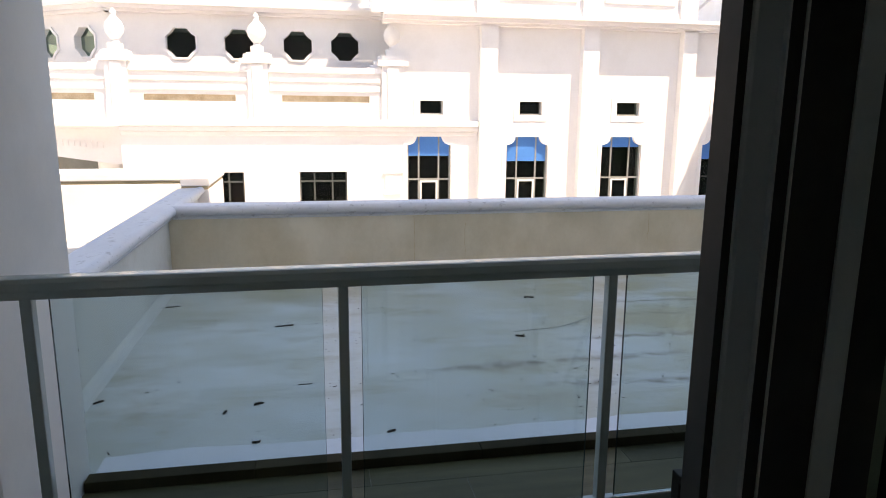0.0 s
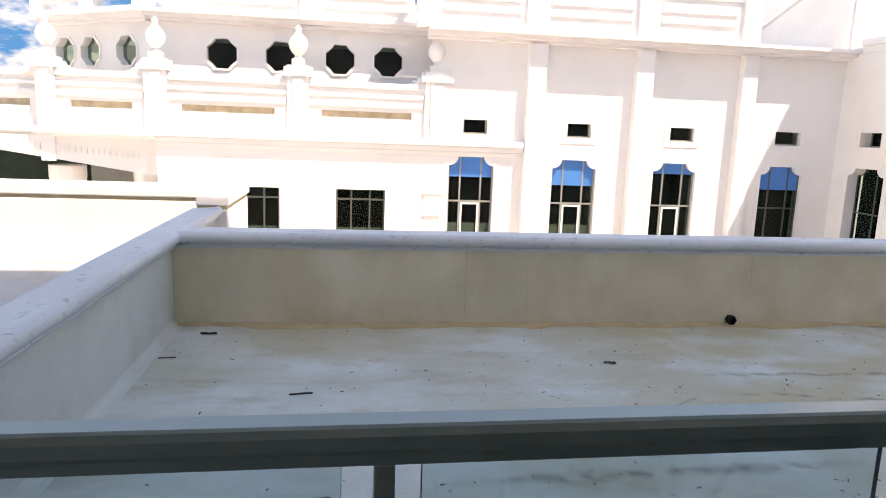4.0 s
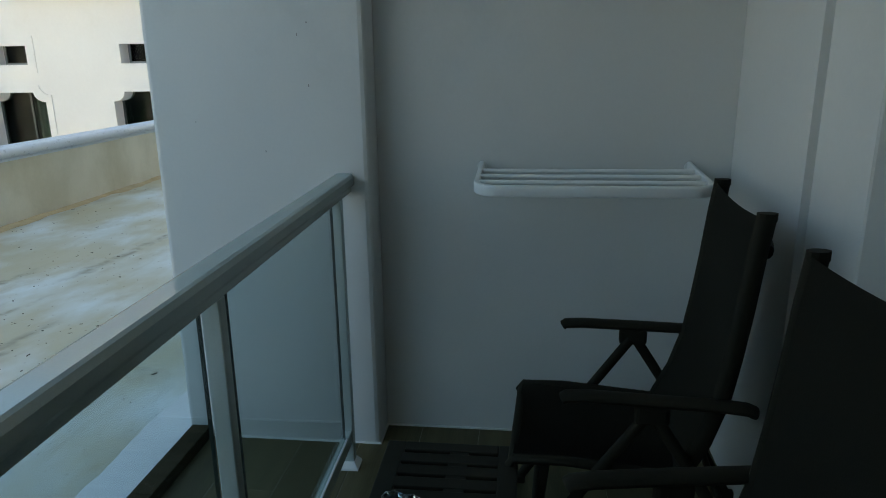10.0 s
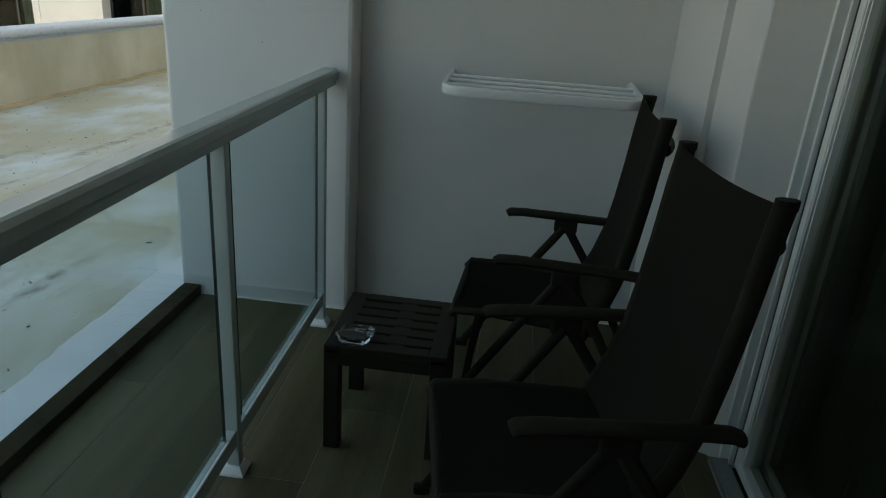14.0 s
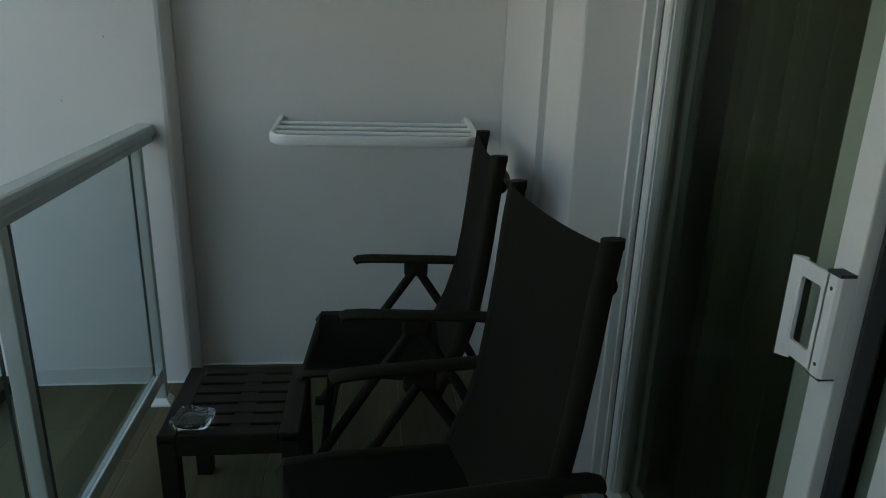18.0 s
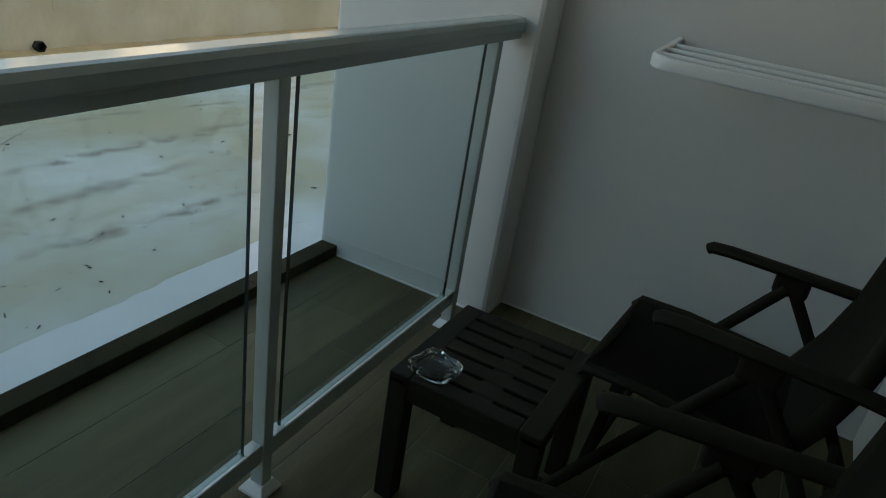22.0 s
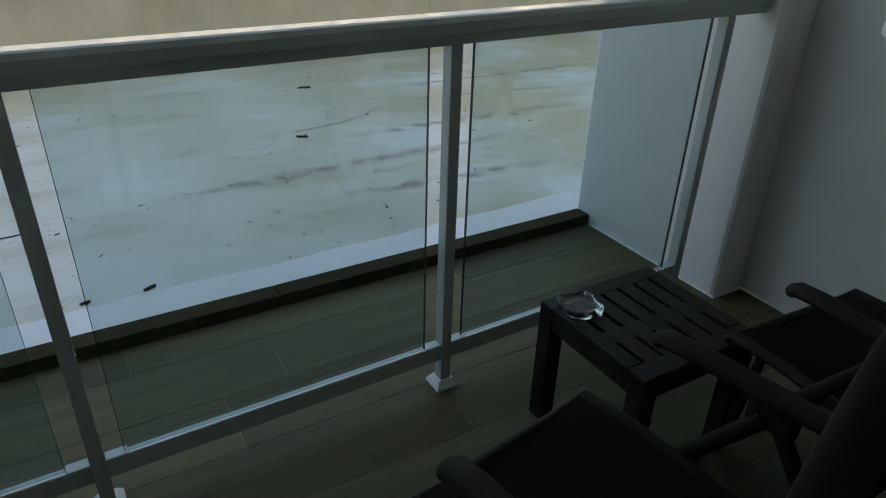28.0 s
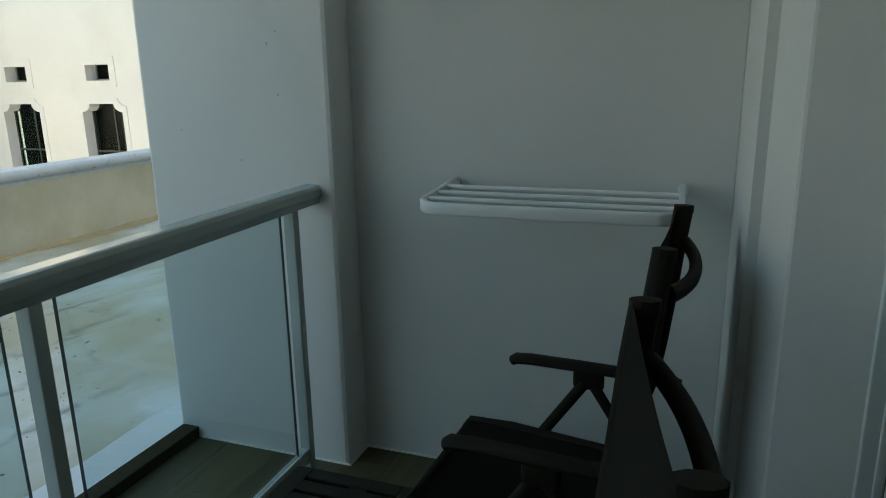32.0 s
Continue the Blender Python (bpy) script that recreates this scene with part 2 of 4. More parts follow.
ROOF = surface("stained_roof_coating", (0.49, 0.50, 0.43), (0.62, 0.675, 0.675), 0.5, silt=(0.44, 0.39, 0.25), bump=0.12, scale=1.3, fine=18, stretch=(0.75, 1.1, 1), ramp_at=(0.42, 0.72), grain=0.14, stain=(0.34, 0.28, 0.16), stain_amount=0.7, stain_scale=1.7, stain_at=(0.52, 0.70), speckle=14.0, streaks=(0.24, 0.20, 0.13),
               drifts=((2.35, 3.04, 4.2, 3.0, 0.05), (2.3, 2.72, 3.6, 2.5, 0.035), (1.65, 2.2, 3.2, 2.15, 0.06), (0.6, 1.75, 2.3, 1.8, 0.07), (1.2, 1.42, 2.4, 1.35, 0.06), (4.0, 2.6, 6.5, 2.4, 0.06)))
ROOF_NEW = surface("fresh_roof_coating", (0.62, 0.65, 0.67), (0.72, 0.75, 0.77), 0.45, bump=0.2, scale=2.0, fine=30)
ROOF_WEST = surface("blue_grey_roof_coating", (0.34, 0.37, 0.40), (0.43, 0.455, 0.48), 0.6, bump=0.15, scale=1.2, fine=22, stain=(0.26, 0.27, 0.27), stain_amount=0.5, stain_scale=1.4, stain_at=(0.58, 0.72))
SIDEWALL = surface("grey_white_parapet_paint", (0.50, 0.525, 0.50), (0.62, 0.645, 0.62), 0.8, bump=0.12, scale=1.4, fine=40, stain=(0.42, 0.41, 0.34), stain_amount=0.5, stain_scale=1.8)
SILT = surface("dry_silt", (0.42, 0.33, 0.19), (0.58, 0.47, 0.30), 0.9, bump=0.5, scale=6, fine=70)
GROUND = surface("pale_paving", (0.60, 0.57, 0.54), (0.69, 0.66, 0.62), 0.85, scale=0.1, fine=3)
RAIL = surface("pale_grey_powder_coat", (0.37, 0.45, 0.425), (0.43, 0.505, 0.48), 0.11, bump=0.01, scale=3, fine=200, spec=1.0)
FRAME = surface("grey_white_aluminium_coat", (0.70, 0.745, 0.735), (0.77, 0.80, 0.79), 0.35, bump=0.02, scale=3, fine=150)
TRACK = surface("dark_door_gasket", (0.03, 0.033, 0.03), (0.055, 0.058, 0.055), 0.6, bump=0.05)
PLANK = surface("dark_wood_look_plank", (0.074, 0.064, 0.033), (0.142, 0.124, 0.066), 0.6, bump=0.25, scale=3.5, fine=70, stretch=(0.25, 3.0, 1), random=0.16, spec=0.2, stain=(0.045, 0.036, 0.022), stain_amount=0.6, stain_scale=2.2, stain_at=(0.56, 0.72))
JOINT = surface("pale_plank_joint", (0.19, 0.175, 0.14), (0.34, 0.315, 0.26), 0.85, scale=8, fine=90)
KERB = surface("dark_kerb_tile", (0.034, 0.027, 0.015), (0.064, 0.051, 0.029), 0.8, spec=0.06, random=0.15, bump=0.25, scale=4, fine=60)
CHAIR = surface("dark_brown_plastic", (0.018, 0.016, 0.011), (0.025, 0.022, 0.015), 0.6, bump=0.08, scale=4, fine=120, spec=0.11)
SLING = surface("black_woven_mesh", (0.017, 0.0155, 0.011), (0.024, 0.0215, 0.015), 0.9, bump=0.5, scale=3, fine=300, spec=0.22)
TABLE = surface("black_painted_table", (0.016, 0.014, 0.010), (0.025, 0.022, 0.015), 0.5, bump=0.12, scale=5, fine=90, spec=0.18)
RACKM = surface("white_coated_tube", (0.84, 0.85, 0.84), (0.88, 0.88, 0.87), 0.3, bump=0.02)
WOODBIT = surface("dry_twig", (0.02, 0.014, 0.010), (0.06, 0.042, 0.03), 0.9, scale=30, fine=300)
GLASSEDGE = surface("dark_green_glass_edge", (0.008, 0.014, 0.012), (0.016, 0.024, 0.02), 0.2, bump=0.0)
GLASSRIM = surface("grey_green_glass_rim", (0.06, 0.075, 0.068), (0.09, 0.11, 0.10), 0.25, bump=0.0)
ROOM = surface("pale_room_paint", (0.76, 0.77, 0.74), (0.83, 0.83, 0.80), 0.85)
# near-black colour holds the shade of unlit rooms and of the arcade
DARK = surface("unlit_room_dark", (0.022, 0.034, 0.028), (0.038, 0.054, 0.046), 0.9, bump=0.0, spec=0.05)
CURTAIN = surface("grey_green_curtain_cloth", (0.62, 0.63, 0.52), (0.74, 0.74, 0.63), 0.9, bump=0.2, scale=2, fine=200, stretch=(4, 4, 0.3))
BLIND = surface("blue_window_blind", (0.025, 0.16, 0.46), (0.035, 0.21, 0.55), 0.6, scale=1, fine=15)
# pale colour of the court's reflection in the far windows
REFLECTPALE = surface("pale_window_reflection", (0.22, 0.24, 0.22), (0.30, 0.32, 0.30), 0.7, scale=1, fine=8)
SCUFF = surface("grey_scuff", (0.30, 0.30, 0.29), (0.42, 0.42, 0.41), 0.9, bump=0.0)
DARKFRAME = surface("dark_grey_window_frame", (0.05, 0.06, 0.055), (0.08, 0.09, 0.085), 0.4, bump=0.0)
WINFRAME = surface("grey_window_frame", (0.22, 0.23, 0.22), (0.30, 0.31, 0.30), 0.4, bump=0.0)
DRAIN = surface("black_drain_pipe", (0.008, 0.008, 0.008), (0.02, 0.018, 0.016), 0.7)
# tan stain in the balustrade slots; also the loggia's painted shade
SLOTBACK = surface("tan_stain_and_shade_render", (0.40, 0.31, 0.20), (0.62, 0.52, 0.38), 0.85, scale=2.5, fine=20)
SKYBLUE = bpy.data.materials.new("blue_sky_with_clouds")
SKYBLUE.use_nodes = True
bn, bl = SKYBLUE.node_tree.nodes, SKYBLUE.node_tree.links
bn.remove(bn["Principled BSDF"])
glow, spot, cloud, tone = bn.new("ShaderNodeEmission"), bn.new("ShaderNodeNewGeometry"), bn.new("ShaderNodeTexNoise"), bn.new("ShaderNodeValToRGB")
stretch = bn.new("ShaderNodeMapping")
stretch.inputs["Scale"].default_value = (0.022, 0.022, 0.06)
cloud.inputs["Scale"].default_value, cloud.inputs["Detail"].default_value, cloud.inputs["Roughness"].default_value = 1.0, 8, 0.62
tone.color_ramp.elements[0].position, tone.color_ramp.elements[1].position = 0.47, 0.60
tone.color_ramp.elements[0].color, tone.color_ramp.elements[1].color = (0.03, 0.14, 0.36, 1), (0.62, 0.63, 0.66, 1)
bl.new(spot.outputs["Position"], stretch.inputs["Vector"])
bl.new(stretch.outputs["Vector"], cloud.inputs["Vector"])
bl.new(cloud.outputs["Fac"], tone.inputs["Fac"])
bl.new(tone.outputs["Color"], glow.inputs["Color"])
bl.new(glow.outputs[0], bn["Material Output"].inputs["Surface"])
PANEL = glass("pale_blue_balustrade_glass", (0.85, 0.92, 0.925))
DOORGLASS = glass("dark_tinted_door_glass", (0.78, 0.81, 0.76), gloss=0.3, grazing=0.3)
FARGLASS = glass("dark_window_glass", (0.5, 0.58, 0.54), gloss=0.35, grazing=0.2)
ASHGLASS = principled("clear_ashtray_glass")[0]
for key, value in (("Base Color", (0.93, 0.97, 0.96, 1)), ("Roughness", 0.02), ("IOR", 1.47), ("Transmission Weight", 1.0)):
    ASHGLASS.node_tree.nodes["Principled BSDF"].inputs[key].default_value = value


# ---------------------------------------------------------------- mesh helpers
def link(name, bm, material, smooth=False):
    me = bpy.data.meshes.new(name)
    bmesh.ops.recalc_face_normals(bm, faces=bm.faces)
    bm.to_mesh(me)
    bm.free()
    me.materials.append(material)
    if smooth:
        me.shade_smooth()
        try:
            me.set_sharp_from_angle(angle=radians(40))
        except AttributeError:
            pass
    return new(name, me)


def part(name, bm, material, parent, label="", smooth=False):
    ob = link(name, bm, material, smooth)
    ob.parent = parent
    if label:
        tagged(ob, label=label)
    return ob


def setting(name, bm, material, label="", smooth=False):
    return tagged(link(name, bm, material, smooth), label=label, kind="structure")


def empty(name, label, category, group="", at=(0, 0, 0)):
    ob = new(name)
    ob.location = at
    ob.empty_display_size = 0.1
    return tagged(ob, label=label, category=category, group=group)


def add_box(bm, x0, x1, y0, y1, z0, z1, bevel=0.0, segments=2):
    m = Matrix.Translation(((x0 + x1) / 2, (y0 + y1) / 2, (z0 + z1) / 2)) @ Matrix.Diagonal((x1 - x0, y1 - y0, z1 - z0, 1))
    made = bmesh.ops.create_cube(bm, size=1, matrix=m)
    if bevel:
        edges = list({e for v in made["verts"] for e in v.link_edges})
        bmesh.ops.bevel(bm, geom=edges, offset=bevel, segments=segments, affect="EDGES", profile=0.5)
    return bm


def box(x0, x1, y0, y1, z0, z1, bevel=0.0, segments=2):
    return add_box(bmesh.new(), x0, x1, y0, y1, z0, z1, bevel, segments)


def boxes(*rows, bevel=0.0):
    bm = bmesh.new()
    for row in rows:
        add_box(bm, *row, bevel=bevel)
    return bm


def profile(points, axis, a, b, bm=None):
    """A closed outline swept from a to b along an axis; points are (x, z), (y, z) or (x, y)."""
    bm = bm or bmesh.new()
    def put(p, s):
        return {"x": (s, p[0], p[1]), "y": (p[0], s, p[1]), "z": (p[0], p[1], s)}[axis]
    rings = [[bm.verts.new(put(p, s)) for p in points] for s in (a, b)]
    n = len(points)
    for i in range(n):
        bm.faces.new((rings[0][i], rings[0][(i + 1) % n], rings[1][(i + 1) % n], rings[1][i]))
    bm.faces.new(rings[0][::-1])
    bm.faces.new(rings[1])
    return bm


def tube(points, radius, flat=1.0, sides=10, bm=None, side=(1, 0, 0), power=1.0):
    """A rounded bar along points; flat widens it along the given side direction."""
    bm = bm or bmesh.new()
    pts = [Vector(p) for p in points]
    rings = []
    for i, p in enumerate(pts):
        t = (pts[min(i + 1, len(pts) - 1)] - pts[max(i - 1, 0)]).normalized()
        u = Vector(side) - t * t.dot(Vector(side))
        if u.length < 0.05:
            u = t.orthogonal()
        u.normalize()
        v = t.cross(u)
        rings.append([bm.verts.new(p + u * (radius * flat * math.copysign(abs(math.cos(a)) ** power, math.cos(a))) + v * (radius * math.copysign(abs(math.sin(a)) ** power, math.sin(a))))
                      for a in (2 * math.pi * k / sides for k in range(sides))])
    for r, s in zip(rings, rings[1:]):
        for k in range(sides):
            bm.faces.new((r[k], r[(k + 1) % sides], s[(k + 1) % sides], s[k]))
    bm.faces.new(rings[0][::-1])
    bm.faces.new(rings[-1])
    return bm


def spin(points, centre, sides=16, bm=None):
    """A turned shape from (radius, z) points."""
    bm = bm or bmesh.new()
    rings = [[bm.verts.new((centre[0] + r * math.cos(2 * math.pi * k / sides), centre[1] + r * math.sin(2 * math.pi * k / sides), centre[2] + z))
              for k in range(sides)] for r, z in points]
    for r, s in zip(rings, rings[1:]):
        for k in range(sides):
            bm.faces.new((r[k], r[(k + 1) % sides], s[(k + 1) % sides], s[k]))
    bm.faces.new(rings[0][::-1])
    bm.faces.new(rings[-1])
    return bm


def pierced(outer, holes, place, depth):
    """A slab with openings through it: outlines (u, v) laid out by place(u, v, w), w from 0 to depth."""
    bm = bmesh.new()
    edges = []
    for loop in (outer, *holes):
        vs = [bm.verts.new((u, v, 0)) for u, v in loop]
        edges += [bm.edges.new((vs[i], vs[(i + 1) % len(vs)])) for i in range(len(vs))]
    bmesh.ops.triangle_fill(bm, use_beauty=True, use_dissolve=False, edges=edges)
    got = bmesh.ops.extrude_face_region(bm, geom=list(bm.faces))
    for v in (g for g in got["geom"] if isinstance(g, bmesh.types.BMVert)):
        v.co.z = depth
    for v in bm.verts:
        v.co = place(*v.co)
    return bm


def ring(outer, inner, place, depth):
    return pierced(outer, [inner], place, depth)


def rect(u0, u1, v0, v1):
    return [(u0, v0), (u1, v0), (u1, v1), (u0, v1)]


def notched(u0, u1, v0, top, shoulder, inset, grow=0.0, steps=5):
    """A window outline with concave quarter-round upper corners."""
    u0, u1, v0, top, shoulder = u0 - grow, u1 + grow, v0, top + grow, shoulder + grow
    h = top - shoulder
    pts = [(u0, v0), (u1, v0)]
    for k in range(steps + 1):
        a = math.pi / 2 * k / steps
        pts.append((u1 - inset * math.sin(a) * 1.0, top - h * math.cos(a) + 0.0))
    pts2 = [(u0 + u1 - u, v) for u, v in reversed(pts[2:])]
    return pts + pts2


def octagon(u, v, s, grow=0.0, steps=3):
    """A square with cut corners, slightly hollow."""
    h, c = s / 2 + grow, s * 0.29
    pts = []
    for cu, cv, a0 in ((h, h, math.pi * 1.5), (-h, h, 0.0), (-h, -h, math.pi * 0.5), (h, -h, math.pi)):
        for k in range(steps + 1):
            a = a0 - math.pi / 2 * k / steps
            r = c * (0.72 / (abs(math.cos(a)) + abs(math.sin(a))) + 0.28)
            pts.append((u + cu + r * math.cos(a), v + cv + r * math.sin(a)))
    return pts


# ---------------------------------------------------------------- balcony shell
FLOOR_X0, FLOOR_X1, FLOOR_Y0, KERB_Y = -1.355, 2.24, -1.50, 0.655
TOP = 2.55
floor = setting("floor", box(FLOOR_X0, FLOOR_X1, -1.66, KERB_Y, -0.12, -0.0015), JOINT, "dark wood-look plank floor of the balcony")
setting("wall_east", boxes((2.24, 2.38, -1.335, -0.05, -0.1, TOP), bevel=0.004), PLASTER, "white painted partition wall of the balcony")
setting("pier_east", boxes((2.088, 2.38, -0.05, 0.745, -0.1, TOP), bevel=0.018), PLASTER, "white painted end pier of the partition wall")
setting("wall_west", boxes((-1.475, -1.355, -1.45, -0.025, -0.1, TOP), bevel=0.004), PLASTER, "white painted partition wall of the balcony")
setting("pier_west", boxes((-1.475, -1.068, -0.025, 0.785, -0.1, TOP), bevel=0.018), PLASTER, "white painted end pier of the partition wall")
setting("wall_south_east", profile([(1.312, -1.70), (1.306, -1.528), (1.359, -1.389), (1.364, -1.384), (1.595, -1.354), (1.595, -1.331), (2.38, -1.335), (2.38, -1.70)], "z", -0.1, TOP),
        PLASTER, "white painted wall beside the sliding door")
setting("wall_south_west", box(-1.475, -0.78, -1.66, -1.45, -0.1, TOP), PLASTER, "white painted wall beside the sliding door")
setting("lintel", box(-0.78, 1.305, -1.66, -1.45, 2.16, TOP), PLASTER, "white painted wall above the sliding door")
setting("ceiling", box(-1.475, 2.38, -1.66, 0.785, TOP, TOP + 0.2), CEILING, "white painted balcony ceiling")

part_caulk = boxes((2.232, 2.2395, -1.33, -0.05, 0.0, 0.006), (2.084, 2.24, -0.056, -0.0505, 0.0, 0.006), (2.082, 2.0875, -0.056, 0.652, 0.0, 0.006))
setting("trim_east", part_caulk, RACKM, "thin white sealant line at the foot of the wall")
setting("trim_west", boxes((-1.3545, -1.347, -1.44, -0.025, 0.0, 0.006), (-1.355, -1.062, -0.031, -0.0255, 0.0, 0.006), (-1.0675, -1.062, -0.031, 0.652, 0.0, 0.006)), RACKM, "thin white sealant line at the foot of the wall")

# the room behind the sliding door
setting("room_floor", box(-1.475, 2.38, -3.9, -1.66, -0.12, -0.004), ROOM, "grey floor of the room")
setting("room_wall_south", box(-1.475, 2.38, -4.0, -3.9, -0.1, TOP), ROOM, "grey wall of the room")
setting("room_wall_east", box(2.38, 2.5, -4.0, -1.66, -0.1, TOP), ROOM, "grey wall of the room")
setting("room_wall_west", box(-1.6, -1.475, -4.0, -1.66, -0.1, TOP), ROOM, "grey wall of the room")
setting("room_ceiling", box(-1.6, 2.5, -4.0, -1.66, TOP, TOP + 0.2), ROOM, "grey ceiling of the room")

# the building that the balcony belongs to
setting("upper_storeys", box(-30, 30, -12, 0.78, TOP + 0.2, 13.2), FACADE, "white rendered storeys above the balcony")
setting("side_storey_west", box(-30, -1.6, -12, 0.3, -0.1, TOP + 0.2), FACADE, "white rendered storey next to the balcony")
setting("side_storey_east", box(2.5, 30, -12, 0.3, -0.1, TOP + 0.2), FACADE, "white rendered storey next to the balcony")
setting("lower_storeys", boxes((-30, 16, -12, 4.5, -7, -0.13), (-30, -1.2, 4.57, 7.25, -7, -0.13)), FACADE, "white rendered storeys below the flat roof")
setting("ground", box(-2500, 2500, -2500, 2500, -7.4, -7), GROUND, "pale paved ground")

# flat roof and its parapets
ROOF_Z = 0.008
roof_east = bmesh.new()
bmesh.ops.create_grid(roof_east, x_segments=90, y_segments=22, size=0.5,
                      matrix=Matrix.Translation((7.32, 2.49, 0)) @ Matrix.Diagonal((17.4, 3.54, 1, 1)))
for v in roof_east.verts:
    v.co.z = ROOF_Z + 0.006 * noise.noise((v.co.x * 0.9, v.co.y * 1.3, 0.0))
setting("roof_terrace", roof_east, ROOF, "stained pale painted flat roof", True)
setting("roof_terrace_west", box(-30, -1.6, 0.3, 6.52, -0.13, 0.0), ROOF_WEST, "pale blue-grey flat roof beyond the parapet")


def cap_outline(near, far, z0, z1, sign=1):
    """A bull-nosed coping seen end on, its nose at near."""
    h = (z1 - z0) / 2
    nose = [(near + 0.045 - 0.05 * math.cos(a), z0 + 0.028 + (h - 0.005) + (h - 0.012) * math.sin(a)) for a in [math.pi * (k / 8 - 0.5) for k in range(9)]]
    pts = [(near + 0.05, z0), (near + 0.035, z0 + 0.02)] + nose + [(near + 0.075, z1), (far, z1 - 0.01), (far, z0)]
    return [(sign * p, z) for p, z in pts]


setting("parapet_north", box(-1.36, 15.9, 4.215, 4.52, 0.0, 0.615), CREAM, "cream painted parapet wall of the flat roof")
setting("parapet_north_cap", profile(cap_outline(4.165, 4.56, 0.605, 0.72), "x", -1.33, 15.9), CAP, "weathered white rounded parapet coping", True)
setting("parapet_west", box(-1.53, -1.362, 0.785, 5.85, -0.1, 0.612), SIDEWALL, "white painted parapet wall of the flat roof")
setting("roof_cove", profile([(-1.3615, ROOF_Z - 0.01), (-1.3615, 0.060), (-1.355, 0.040), (-1.340, 0.022), (-1.318, 0.012), (-1.295, ROOF_Z + 0.002), (-1.28, ROOF_Z - 0.01)], "y", 0.79, 4.214), SIDEWALL, "rounded painted cove at the parapet foot", True)
setting("parapet_west_cap", profile(cap_outline(1.285, 1.56, 0.603, 0.715, -1), "y", 0.785, 5.85), CAP, "weathered white rounded parapet coping", True)
setting("parapet_east", box(15.9, 16.2, 0.78, 4.56, -0.1, 0.74), CREAM, "cream painted parapet wall of the flat roof")
setting("roof_upstand", boxes((-30, -1.52, 6.55, 7.2, -0.1, 0.69), (-30, -1.54, 6.535, 7.25, 0.728, 0.82), (-1.519, -1.24, 5.86, 7.2, -0.1, 0.69), (-1.539, -1.225, 5.855, 7.25, 0.728, 0.82), bevel=0.012), FACADE, "white rendered upstand along the flat roof")
setting("roof_upstand_groove", boxes((-30, -1.53, 6.556, 7.18, 0.69, 0.728), (-1.529, -1.246, 5.868, 7.18, 0.69, 0.728)), SILT, "brown stained groove under the coping")

# scuffs on the partition's pier
rng = random.Random(21)
for k in range(9):
    y, z = rng.uniform(0.05, 0.65), rng.uniform(0.25, 1.9)
    h, w = rng.uniform(0.004, 0.012), rng.uniform(0.002, 0.005)
    part("scuff", box(2.0868, 2.0876, y, y + w, z, z + h), SCUFF, bpy.data.objects["pier_east"], "small grey scuff in the paint")

# hairline cracks in the parapet and flaked paint along the pier's corner
rng = random.Random(11)
parapet = bpy.data.objects["parapet_north"]
for x, z0, z1 in ((0.86, 0.10, 0.60), (1.36, 0.12, 0.52), (3.28, 0.30, 0.58)):
    crack = tube([(x + rng.uniform(-0.006, 0.006), 4.2145, z0 + (z1 - z0) * k / 6) for k in range(7)], 0.0012, 1.6, 5)
    part("crack", crack, SILT, parapet, "hairline crack in the paint")
pier = bpy.data.objects["pier_west"]
for k in range(12):
    z = 0.06 + 0.62 * rng.random()
    y = 0.775 - 0.012 * rng.random()
    h = rng.uniform(0.004, 0.014)
    part("paint_chip", box(-1.0685, -1.0672, y, y + rng.uniform(0.003, 0.007), z, z + h), TRACK, pier, "dark flaked paint chip")

# band of fresher coating along the kerb, with an uneven edge, and silt against the parapet foot
band = bmesh.new()
steps = 120
low = [band.verts.new((-1.05 + 3.9 * i / steps, 0.72, ROOF_Z + 0.013)) for i in range(steps + 1)]
high = [band.verts.new((v.co.x, 0.93 + 0.035 * noise.noise((v.co.x * 2.2, 3.1, 0)) + 0.012 * noise.noise((v.co.x * 14, 1.0, 0)), ROOF_Z + 0.013)) for v in low]
for i in range(steps):
    band.faces.new((low[i], low[i + 1], high[i + 1], high[i]))
setting("roof_patch", band, ROOF_NEW, "fresher pale coating along the kerb")
silt = bmesh.new()
for k, (width, lift) in enumerate(((0.0, 0.035), (0.05, 0.02), (0.12, 0.004))):
    for i in range(181):
        x = -1.33 + 12.0 * i / 180
        w = width * (0.8 + 0.9 * noise.noise((x * 1.3, 0.2, 5.0)) + 0.5 * noise.noise((x * 6, 0.2, 2.0)))
        silt.verts.new((x, 4.212 - max(w, 0.0), ROOF_Z + lift * (0.6 + 0.4 * noise.noise((x * 3, 7.0, 0)))))
silt.verts.ensure_lookup_table()
for k in range(2):
    for i in range(180):
        a = k * 181 + i
        silt.faces.new((silt.verts[a], silt.verts[a + 1], silt.verts[a + 182], silt.verts[a + 181]))
setting("silt_line", silt, SILT, "yellowish dry silt along the parapet foot", True)


